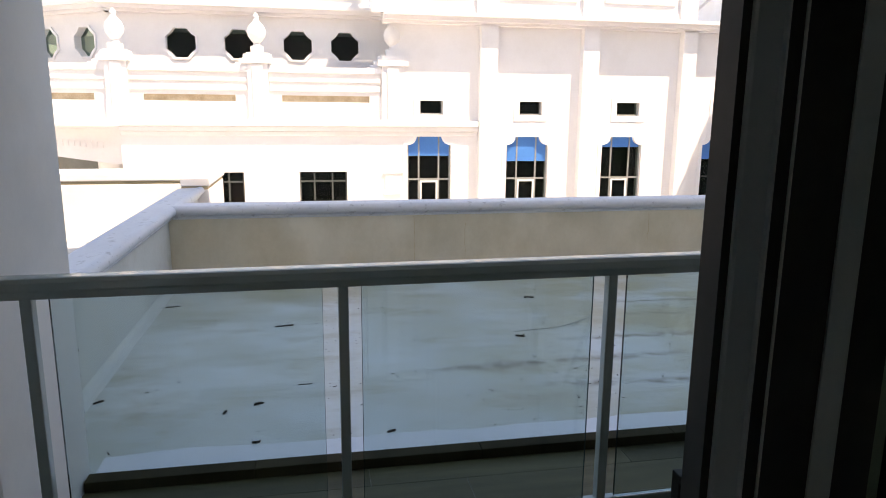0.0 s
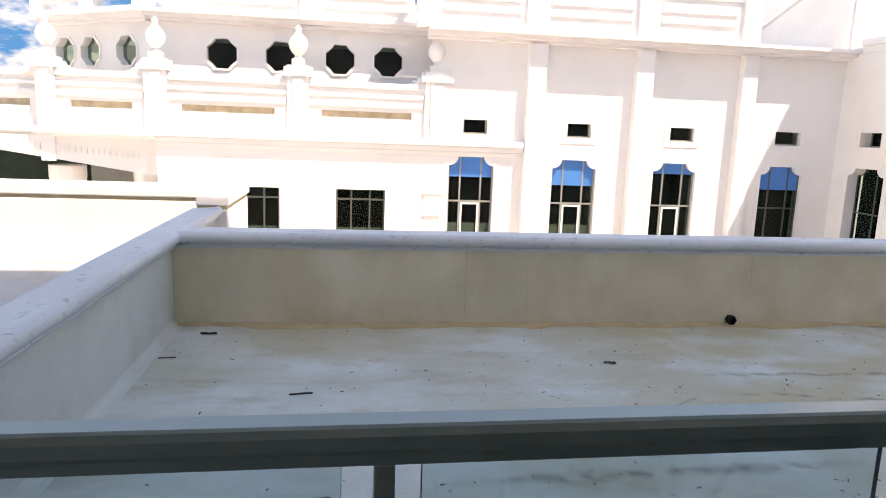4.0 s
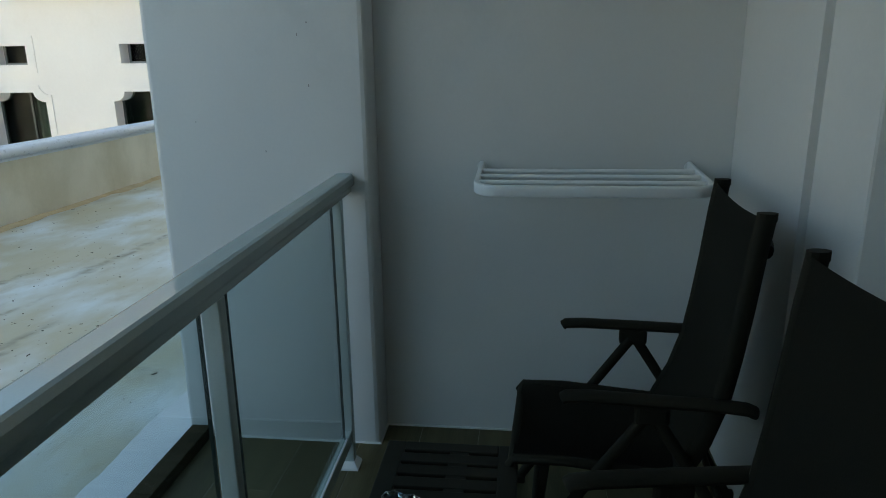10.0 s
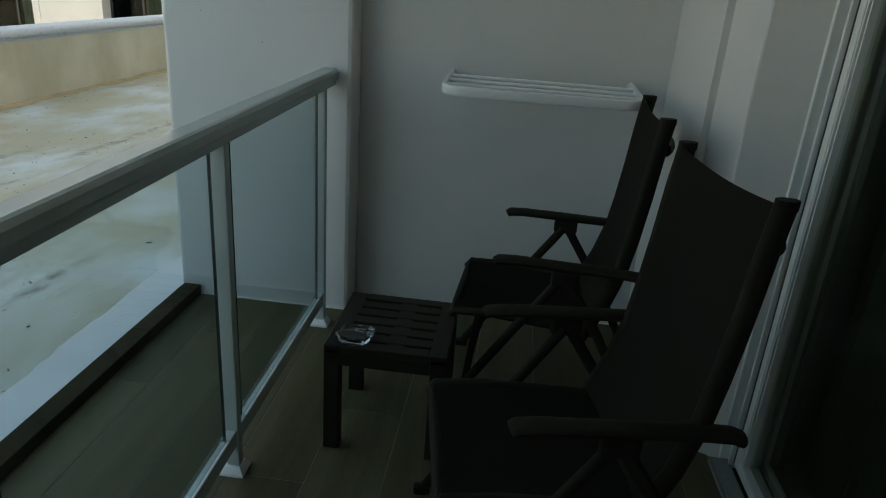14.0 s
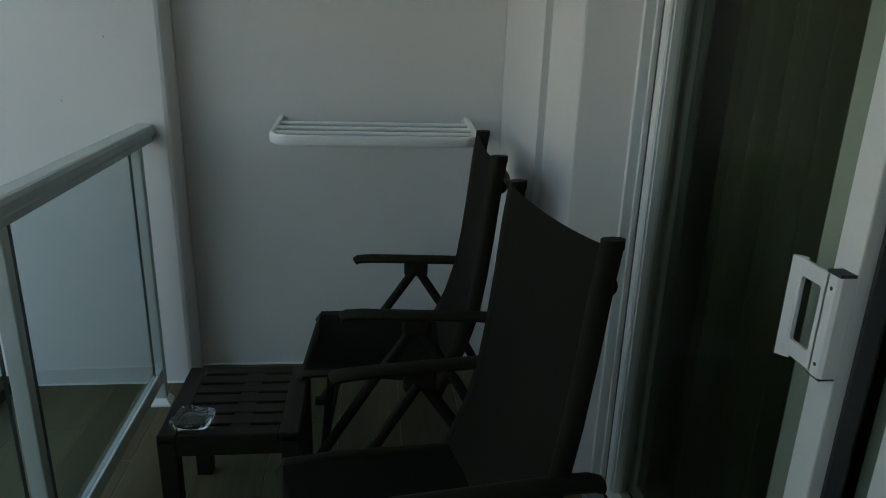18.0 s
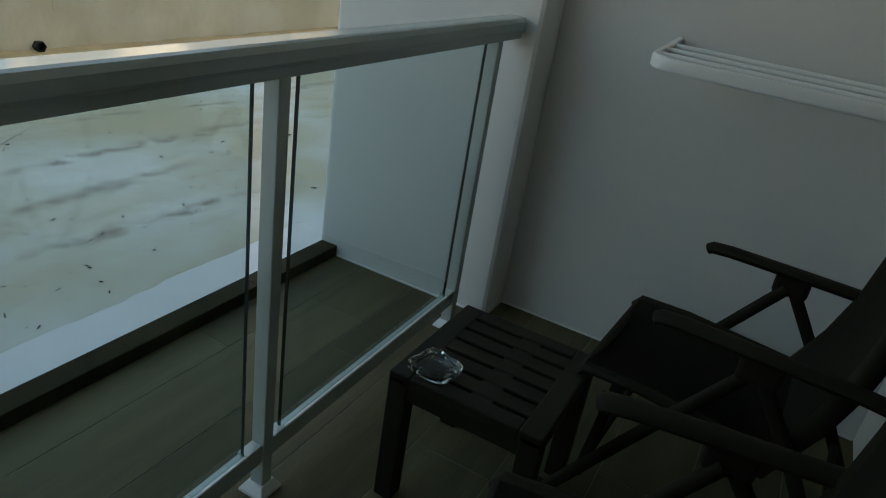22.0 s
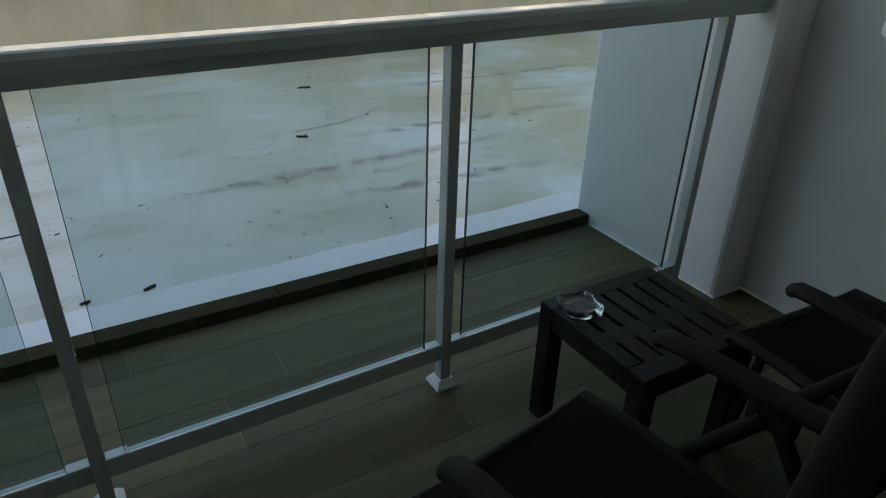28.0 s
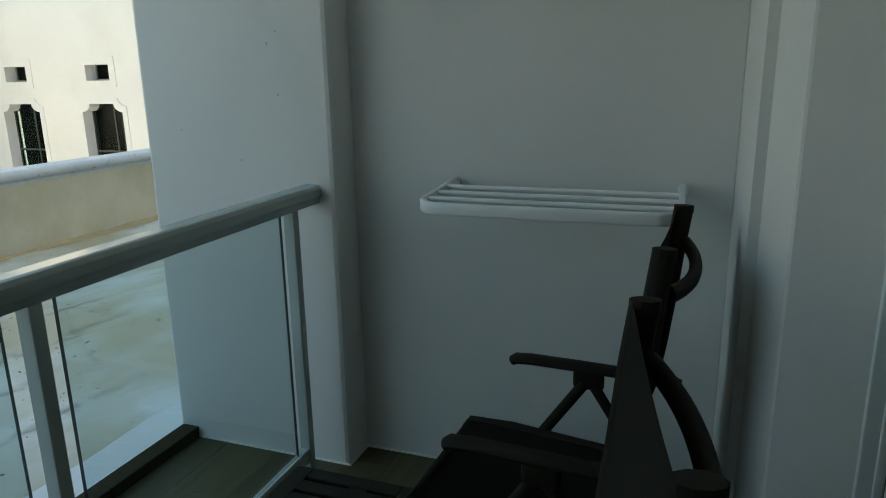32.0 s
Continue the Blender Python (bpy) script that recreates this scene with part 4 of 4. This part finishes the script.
def cornice(place, u0, u1, z, reach, name="cornice"):
    steps = [(0.1, z), (-reach * 0.45, z), (-reach * 0.45, z + 0.10), (-reach * 0.75, z + 0.10), (-reach * 0.75, z + 0.24), (-reach, z + 0.24), (-reach, z + 0.36), (0.1, z + 0.36)]
    bm = profile([(w, v) for w, v in steps], "x", u0, u1)
    for v in bm.verts:
        v.co = place(v.co.x, v.co.z, v.co.y)
    return part(name, bm, FACADE, far)


cornice(on_far, 2.6, WING_X - 0.02, 4.72, 0.8)
cornice(on_oct, -7.2, 3.0, 4.95, 0.7)
cornice(on_side, -0.1, 5.8, 4.95, 0.7)
part("roof", boxes((-7.0, WING_X + 20, OCT_Y + 0.5, 44, 4.4, 4.9), (-11.6, -7.0, 28.6, 44, 4.4, 4.9), (2.9, WING_X + 20, FAR_Y + 0.1, OCT_Y + 0.6, 4.4, 4.9)), FACADE, far)

# octagonal windows in the wall behind the terrace
eyes = [(-4.67, 3.95), (-2.62, 3.95), (-0.48, 3.95), (1.29, 3.95)]
part("upper_wall", pierced([(-7.0, 0.5), (3.3, 0.5), (3.3, 5.0), (-7.0, 5.0)], [octagon(u, v, 1.04) for u, v in eyes], on_oct, 0.4), FACADE, far)
for u, v in eyes:
    win = part("octagonal_window", ring(octagon(u, v, 1.04, 0.07), octagon(u, v, 1.04), on_oct, -0.05), FACADE, far)
    pane = part("pane", slab(on_oct, u - 0.55, u + 0.55, v - 0.55, v + 0.55, 0.25, 0.26), FARGLASS, win, "dark window glass")
    pane.visible_shadow = False
side_eyes = [(1.4, 3.96), (3.4, 3.96), (4.86, 3.96)]
part("side_wall", pierced([(0, -0.2), (5.8, -0.2), (5.8, 5.0), (0, 5.0)], [octagon(u, v, 1.04) for u, v in side_eyes], on_side, 0.4), FACADE, far)
for u, v in side_eyes:
    win = part("octagonal_window", ring(octagon(u, v, 1.04, 0.07), octagon(u, v, 1.04), on_side, -0.05), FACADE, far)
    pane = part("pane", slab(on_side, u - 0.55, u + 0.55, v - 0.55, v + 0.55, 0.25, 0.26), FARGLASS, win, "dark window glass")
    pane.visible_shadow = False
# dark sheet gives the octagonal windows their unlit depth
part("upper_backing", boxes((-6.0, 3.2, OCT_Y + 0.9, OCT_Y + 1.0, 0.5, 5.0)), DARK, far, "dark sheet for the unlit rooms behind the windows")
part("terrace_floor", boxes((-6.7, 2.9, FAR_Y + 0.1, OCT_Y + 0.1, 0.9, 1.2)), FACADE, far)


def stone_bay(place, u0, u1, wide0, wide1):
    """One bay of the terrace balustrade: kerb, slot, stepped panel and rail."""
    a, b = u0 + wide0, u1 - wide1
    bm = bmesh.new()
    slab(place, a, b, 1.2, 1.86, -0.006, 0.3, bm)
    slab(place, a, a + 0.45, 1.86, 2.09, 0.0, 0.3, bm)
    slab(place, b - 0.45, b, 1.86, 2.09, 0.0, 0.3, bm)
    slab(place, a, b, 2.09, 2.90, 0.03, 0.27, bm)
    part("balustrade_panel", bm, FACADE, far)
    part("slot_back", slab(place, a + 0.2, b - 0.2, 1.8, 2.12, 0.14, 0.2), SLOTBACK, far, "tan stained back of the slot")
    part("balustrade_moulding", slab(place, a + 0.05, b - 0.05, 2.25, 2.44, -0.05, 0.03), FACADE, far)
    part("balustrade_moulding", slab(place, a + 0.02, b - 0.02, 2.58, 2.71, -0.05, 0.03), FACADE, far)
    part("balustrade_rail", slab(place, a + 0.003, b - 0.003, 2.90, 3.10, -0.08, 0.36), FACADE, far)


def stone_post(place, u, half=0.36, top=3.55):
    bm = bmesh.new()
    slab(place, u - half, u + half, 1.2, top - 0.35, -0.12, 0.4, bm)
    slab(place, u - half * 0.5, u + half * 0.5, 1.0, top - 0.4, -0.17, -0.12, bm)
    slab(place, u - half - 0.14, u + half + 0.14, top - 0.35, top - 0.16, -0.22, 0.5, bm)
    slab(place, u - half - 0.02, u + half + 0.02, top - 0.16, top + 0.02, -0.14, 0.42, bm)
    slab(place, u - half * 0.6, u + half * 0.6, top + 0.02, top + 0.24, -0.05, 0.33, bm)
    post = part("balustrade_post", bm, FACADE, far)
    c = place(u, top + 0.24, 0.14)
    part("finial", spin([(0.14, 0), (0.16, 0.05), (0.09, 0.10), (0.18, 0.18), (0.30, 0.34), (0.33, 0.52), (0.27, 0.70), (0.12, 0.86), (0.09, 0.95), (0.12, 1.02), (0.05, 1.12), (0.01, 1.18)], c, 14), FACADE, post, "turned white stone finial", True)
    for s in (-1, 1):
        bm = bmesh.new()
        for k in range(4):
            slab(place, min(u + s * (half + 0.14 * k), u + s * (half + 0.14 * (k + 1))), max(u + s * (half + 0.14 * k), u + s * (half + 0.14 * (k + 1))), 2.95, 3.10 + (top - 3.12) * (1 - k / 4) ** 1.6, 0.02, 0.28, bm)
        part("post_scroll", bm, FACADE, post)


for u in (-6.66, -1.90, 2.98):
    stone_post(on_far, u, 0.42 if u > 0 else 0.36)
stone_bay(on_far, -6.66, -1.90, 0.36, 0.36)
stone_bay(on_far, -1.90, 2.98, 0.36, 0.42)
stone_bay(on_side_front, 0.0, 3.68, 0.36, 0.30)
stone_post(on_side_front, 3.68, 0.30, 3.5)
stone_bay(on_side_far, 0.0, 3.9, 0.30, 0.30)
stone_post(on_side_far, 3.9, 0.30, 3.5)
stone_bay(on_side_far, 3.9, 8.0, 0.30, 0.30)
part("band_moulding", boxes((-6.75, 6.25, FAR_Y - 0.30, FAR_Y - 0.002, 0.98, 1.2), (-6.7, 6.25, FAR_Y - 0.20, FAR_Y - 0.002, 0.80, 0.98), (-6.7, 6.22, FAR_Y - 0.10, FAR_Y - 0.002, 0.64, 0.80), bevel=0.03), FACADE, far)
for place, reach in ((on_side_front, 3.7), (on_side_far, 8.0)):
    bm = slab(place, -0.05, reach, 0.98, 1.2, -0.30, 1.2)
    slab(place, -0.05, reach, 0.86, 0.98, -0.15, 1.2, bm)
    part("band_moulding", bm, FACADE, far)
# the sloping frieze under the terrace with its dentils, and the arcade below
part("frieze", profile([(-6.7, 0.86), (-6.7, -0.42), (-7.1, -0.40), (-12.6, 0.42), (-14.5, 0.62), (-14.5, 0.86)], "y", FAR_Y + 0.45, FAR_Y + 0.9), FACADE, far, "sloping white frieze with dentils")
for k in range(27):
    x = -7.5 - 0.19 * k
    z = 0.16 + 0.068 * (-7.5 - x)
    part("dentil", slab(on_far, x, x + 0.09, z, z + 0.22, 0.40, 0.449), FACADE, far)
part("frieze_pilaster", slab(on_far, -10.6, -10.15, 0.0, 0.86, 0.36, 0.449), FACADE, far)
for x in (-7.3, -10.2, -13.2):
    part("column", spin([(0.5, 0), (0.5, 0.3), (0.36, 0.5), (0.32, 5.6), (0.40, 5.8), (0.40, 5.9), (0.58, 6.15), (0.62, 6.4), (0.62, 6.8)], (x, FAR_Y + 1.5, -7), 18), FACADE, far, "round white column with a flared capital", True)
# dark sheet: the arcade's shade is in its colour
part("arcade_backing", box(-16, -6.7, FAR_Y + 3.4, FAR_Y + 3.5, -7, 0.95), DARK, far, "dark sheet for the shaded arcade behind the columns")
part("arcade_window", slab(on_far, -10.0, -6.9, -1.4, -0.2, 3.2, 3.25), WINFRAME, far, "grey glazed opening under the arcade")
part("terrace_floor", boxes((-16, -6.72, FAR_Y + 1.3, FAR_Y + 12, 0.9, 1.18)), FACADE, far)
part("rear_wall", boxes((-40, -13.5, 34, 36, -7, 2.6), (-40, -13.4, 33.8, 36.2, 2.6, 2.8)), FACADE, far, "plain white rear wall")

# roof balustrade
top_posts = (-5.6, -1.55, 2.52, 6.4, 10.52, 14.55)
for a, b in zip(top_posts, top_posts[1:]):
    y = FAR_Y - 0.45 if a > 2 else OCT_Y - 0.4
    part("parapet_bay", boxes((a, b, y, y + 0.3, 5.05, 5.36), (a + 0.34, b - 0.34, y + 0.03, y + 0.25, 5.36, 6.55), (a + 0.3, b - 0.3, y - 0.04, y + 0.3, 6.55, 6.75)), FACADE, far)
    part("parapet_moulding", boxes((a + 0.55, b - 0.55, y - 0.04, y + 0.03, 5.66, 5.86), (a + 0.55, b - 0.55, y - 0.04, y + 0.03, 6.05, 6.3)), FACADE, far)
for x in top_posts:
    y = FAR_Y - 0.45 if x > 2 else OCT_Y - 0.4
    part("parapet_post", boxes((x - 0.34, x + 0.34, y - 0.1, y + 0.42, 5.05, 6.85), (x - 0.42, x + 0.42, y - 0.18, y + 0.5, 6.85, 7.0)), FACADE, far)
    part("finial", spin([(0.14, 0), (0.16, 0.05), (0.09, 0.10), (0.28, 0.30), (0.31, 0.5), (0.2, 0.72), (0.06, 0.9), (0.01, 1.0)], (x, y + 0.16, 7.0), 12), FACADE, far, "turned white stone finial", True)

for a, b in ((0.1, 2.9), (2.9, 5.8)):
    bm = slab(on_side, a, b, 5.31, 5.45, -0.45, -0.15)
    slab(on_side, a + 0.3, b - 0.3, 5.72, 6.55, -0.42, -0.18, bm)
    slab(on_side, a + 0.3, b - 0.3, 6.55, 6.75, -0.48, -0.12, bm)
    part("parapet_bay", bm, FACADE, far)
    part("parapet_moulding", slab(on_side, a + 0.5, b - 0.5, 5.95, 6.2, -0.47, -0.42), FACADE, far)
for u in (0.1, 2.9, 5.8):
    bm = slab(on_side, u - 0.3, u + 0.3, 5.31, 6.85, -0.55, -0.05)
    slab(on_side, u - 0.38, u + 0.38, 6.85, 7.0, -0.63, 0.03, bm)
    part("parapet_post", bm, FACADE, far)
    part("finial", spin([(0.14, 0), (0.16, 0.05), (0.09, 0.10), (0.28, 0.30), (0.31, 0.5), (0.2, 0.72), (0.06, 0.9), (0.01, 1.0)], on_side(u, 7.0, -0.3), 12), FACADE, far, "turned white stone finial", True)

# the wing that runs towards the court
ys = (22.17, 18.32, 14.35, 10.4, 6.5)
wing_holes = [notched(y - 0.9, y + 0.9, BOTTOM, 0.70, 0.42, 0.36) for y in ys] + [rect(y - 0.52, y + 0.52, 1.49, 2.03) for y in ys]
part("wing_wall", pierced([(3.0, -7), (FAR_Y - 0.002, -7), (FAR_Y - 0.002, 5.0), (3.0, 5.0)], wing_holes, on_wing, 0.55), FACADE, far)
for y in ys:
    window(on_wing, notched(y - 0.9, y + 0.9, BOTTOM, 0.70, 0.42, 0.36), y - 0.9, y + 0.9, BOTTOM, 0.70, (y - 0.12,), (-1.0,), None, depth=0.42, frame_paint=DARKFRAME,
           trim=notched(y - 0.9, y + 0.9, BOTTOM, 0.70, 0.42, 0.36, 0.2))
    window(on_wing, rect(y - 0.52, y + 0.52, 1.49, 2.03), y - 0.52, y + 0.52, 1.49, 2.03, (), (), None, depth=0.45, trim=rect(y - 0.78, y + 0.78, 1.25, 2.3))
for y, a, b in ((18.32, 17.5, 18.1), (14.35, 13.5, 14.2), (10.4, 9.6, 10.3), (22.17, 21.4, 21.7)):
    drape = bmesh.new()
    for k in range(13):
        u = a + (b - a) * k / 12
        w = 0.56 + 0.03 * math.sin(k * 1.7)
        drape.verts.new(on_wing(u, BOTTOM, w)), drape.verts.new(on_wing(u, 0.66, w))
    drape.verts.ensure_lookup_table()
    for k in range(12):
        drape.faces.new((drape.verts[2 * k], drape.verts[2 * k + 2], drape.verts[2 * k + 3], drape.verts[2 * k + 1]))
    bmesh.ops.solidify(drape, geom=list(drape.faces), thickness=0.02)
    part("curtain", drape, CURTAIN, far, "pale curtain behind the window", True)
# dark sheet gives the wing's windows their unlit depth
part("wing_backing", box(WING_X + 1.3, WING_X + 1.4, 2.9, FAR_Y - 0.1, -7, 4), DARK, far, "dark sheet for the unlit rooms behind the windows")
part("stair_tower", boxes((20.4, 27.0, 25.8, 34.0, 4.9, 12.0), (20.1, 27.3, 25.5, 34.3, 12.0, 12.4), bevel=0.02), FACADE, far)
stair = profile([(33.0, 6.9), (26.2, 9.0), (26.2, 9.25), (33.0, 7.15)], "x", 20.18, 20.399)
part("stair_string", stair, FACADE, far, "sloping stair string on the tower")
part("tower_shaft", box(20.2, 20.399, 25.9, 26.7, 4.9, 12.0), FACADE, far)
# unseen block added behind the wing, sized to cast the far wall's diagonal shadow
part("hall_block", boxes((20.2, 30.0, 8.0, 21.5, 4.9, 11.5), bevel=0.02), FACADE, far)
part("wing_roof", box(WING_X + 0.1, WING_X + 18, 3, FAR_Y + 0.2, 4.9, 5.2), FACADE, far)
part("wing_eave", boxes((WING_X - 0.06, WING_X + 0.2, 16.9, FAR_Y - 0.85, 4.95, 5.2), (WING_X - 0.14, WING_X + 0.2, 16.9, FAR_Y - 0.85, 5.2, 5.45)), FACADE, far)
part("wing_tower", box(WING_X - 0.06, WING_X + 4, 16.2, 19.95, 4.9, 8.6), FACADE, far)
lamp_post = spin([(0.10, 0), (0.10, 0.08), (0.03, 0.12), (0.03, 0.35), (0.12, 0.42), (0.17, 0.62), (0.14, 0.68), (0.05, 0.74), (0.02, 0.85)], (WING_X - 0.02, 20.25, 5.45), 10)
tagged(link("roof_lamp", lamp_post, DRAIN, True), label="small black lantern on the white wing's roof edge", category="lamp")
medal = bmesh.new()
tube([(WING_X - 0.08, 18.1 + 0.55 * math.cos(a), 6.55 + 0.75 * math.sin(a)) for a in [2 * math.pi * k / 24 for k in range(25)]], 0.05, 1, 8, medal)
tube([(WING_X - 0.08, 18.1, 5.9), (WING_X - 0.08, 18.1, 7.2)], 0.05, 1, 8, medal)
tube([(WING_X - 0.08, 17.6, 6.55), (WING_X - 0.08, 18.6, 6.55)], 0.05, 1, 8, medal)
part("medallion", medal, FACADE, far, "oval moulded medallion with a cross", True)
part("upper_ledge", boxes((WING_X - 1.3, WING_X + 0.2, 3.0, 16.2, 5.05, 5.4), (WING_X - 0.9, WING_X + 0.2, 3.0, 16.0, 4.75, 5.05)), FACADE, far)
part("lower_ledge", boxes((WING_X - 0.9, WING_X - 0.002, 3.0, 14.2, 3.55, 3.85), (WING_X - 0.5, WING_X - 0.002, 3.0, 13.9, 3.3, 3.55)), FACADE, far)
# flat brown sheet on the wall, the recess's shade in its colour
part("loggia_recess", box(WING_X - 0.05, WING_X - 0.003, 3.0, 12.0, 4.1, 4.74), SLOTBACK, far, "olive brown sheet for the loggia's shade")
part("loggia_pier", box(WING_X - 0.85, WING_X - 0.052, 11.2, 11.6, 4.1, 4.74), FACADE, far)
part("balcony_front", box(WING_X - 0.7, WING_X - 0.002, 3.0, 11.9, 3.85, 4.1), FACADE, far)


# blue sky with small clouds low over the roofs, far beyond the court
backdrop = bmesh.new()
steps = 48
for k in range(steps + 1):
    a = math.pi * (0.04 + 0.92 * k / steps)
    for z in (-7.0, 15.0, 38.0, 62.0):
        backdrop.verts.new((5 + 260 * math.cos(a), 260 * math.sin(a), z))
backdrop.verts.ensure_lookup_table()
for k in range(steps):
    for j in range(3):
        i = 4 * k + j
        backdrop.faces.new((backdrop.verts[i], backdrop.verts[i + 4], backdrop.verts[i + 5], backdrop.verts[i + 1]))
setting("backdrop", backdrop, SKYBLUE, "blue sky with small white clouds", True)


# ---------------------------------------------------------------- roof litter
def twig(bm, x, y, length, turn, thick, rng, z=ROOF_Z):
    pts = []
    for k in range(4):
        s = (k / 3 - 0.5) * length
        pts.append((x + s * math.cos(turn) + rng.uniform(-1, 1) * thick, y + s * math.sin(turn) + rng.uniform(-1, 1) * thick, z + thick * (0.9 + 0.7 * rng.random())))
    tube(pts, thick, 1.4, 5, bm)


rng = random.Random(4)
for x, y, ln, turn, th in ((-0.318, 2.80, 0.17, 0.1, 0.008), (1.718, 3.27, 0.10, -0.4, 0.010), (-1.062, 3.972, 0.16, 0.05, 0.013), (-1.264, 1.585, 0.07, 0.7, 0.008),
                           (-0.409, 1.417, 0.05, 0.4, 0.010), (1.34, 2.294, 0.08, -0.6, 0.009), (-0.575, 1.341, 0.05, 1.4, 0.008), (-0.394, 0.965, 0.025, 0.2, 0.009),
                           (0.262, 0.97, 0.05, 0.3, 0.010), (0.049, 0.976, 0.045, 0.1, 0.008), (-1.22, 3.45, 0.14, 0.1, 0.006), (-0.16, 1.66, 0.10, 0.1, 0.004)):
    bm = bmesh.new()
    ln, th = ln * 0.78, th * 0.6
    twig(bm, x, y, ln, turn, th, rng)
    if th > 0.005:
        twig(bm, x + 0.02, y + 0.012, ln * 0.5, turn + 0.9, th * 0.7, rng)
    tagged(link("twig", bm, WOODBIT, True), label="small dark dry twig lying on the flat roof", category="twig", group="twigs on the roof")
litter = bmesh.new()
for k in range(760):
    x, y = rng.uniform(-1.3, 7.5), rng.uniform(0.8, 4.15)
    if rng.random() < 0.25:
        x, y = rng.gauss(2.0, 0.9), rng.gauss(1.9, 0.6)
        y = min(max(y, 0.8), 4.1)
    twig(litter, x, y, 0.004 + 0.026 * rng.random() ** 3, rng.uniform(0, 3.1), 0.0010 + 0.0018 * rng.random() ** 2, rng)
tagged(link("litter", litter, WOODBIT), label="scattered dark specks and leaf bits on the flat roof", category="litter", kind="stuff")
# faint crack in the roof coating, drawn as a thin grey tube
wire = tube([(1.32 + 0.74 * k, 2.40 + 0.28 * k * k + 0.01 * math.sin(9 * k), ROOF_Z + 0.002) for k in [i / 16 for i in range(17)]], 0.0013, 1.5, 6)
tagged(link("roof_scratch", wire, WINFRAME), label="faint grey crack in the flat roof, laid as a thin tube", category="wire")
spout = spin([(0.042, 0.0), (0.042, 0.06), (0.034, 0.06), (0.032, 0.02)], (0, 0, 0), 6)
drain = tagged(link("drain_pipe", spout, DRAIN), label="black hexagonal drain outlet at the parapet foot", category="drain")
drain.matrix_basis = pose(3.13, 4.225, 0.055, 90, 0, 0)


# ---------------------------------------------------------------- floor planks and kerb tiles
PW, PL = 0.235, 1.2
plank_mesh = {}
rng = random.Random(7)
rows = 0
y = -1.50 - 0.112
while y < KERB_Y - 0.01:
    y0, y1 = max(y, -1.495), min(y + PW, KERB_Y)
    shift = (0.70, 0.28, -0.12, 0.50)[rows % 4] % PL
    x = FLOOR_X0 - PL + shift
    while x < FLOOR_X1:
        x0, x1 = max(x, FLOOR_X0), min(x + PL, FLOOR_X1)
        if x1 - x0 > 0.02 and y1 - y0 > 0.02:
            size = (round(x1 - x0, 3), round(y1 - y0, 3))
            if size not in plank_mesh:
                bm = box(-size[0] / 2 + 0.001, size[0] / 2 - 0.001, -size[1] / 2 + 0.001, size[1] / 2 - 0.001, -0.006, 0.0, 0.001, 1)
                me = bpy.data.meshes.new("plank")
                bm.to_mesh(me)
                bm.free()
                me.materials.append(PLANK)
                plank_mesh[size] = me
            ob = new("plank", plank_mesh[size])
            ob.location = ((x0 + x1) / 2, (y0 + y1) / 2, 0.0)
            ob.parent = floor
        x += PL
    y += PW
    rows += 1
kerb = setting("kerb", box(-1.06, 2.086, 0.662, 0.735, -0.1, 0.038), KERB, "dark tiled kerb at the edge of the balcony floor")
edges = (-1.062, -0.37, 0.65, 1.62, 2.088)
for a, b in zip(edges, edges[1:]):
    part("kerb_tile", boxes((a + 0.001, b - 0.001, 0.652, 0.732, -0.004, 0.047), bevel=0.004), KERB, kerb)
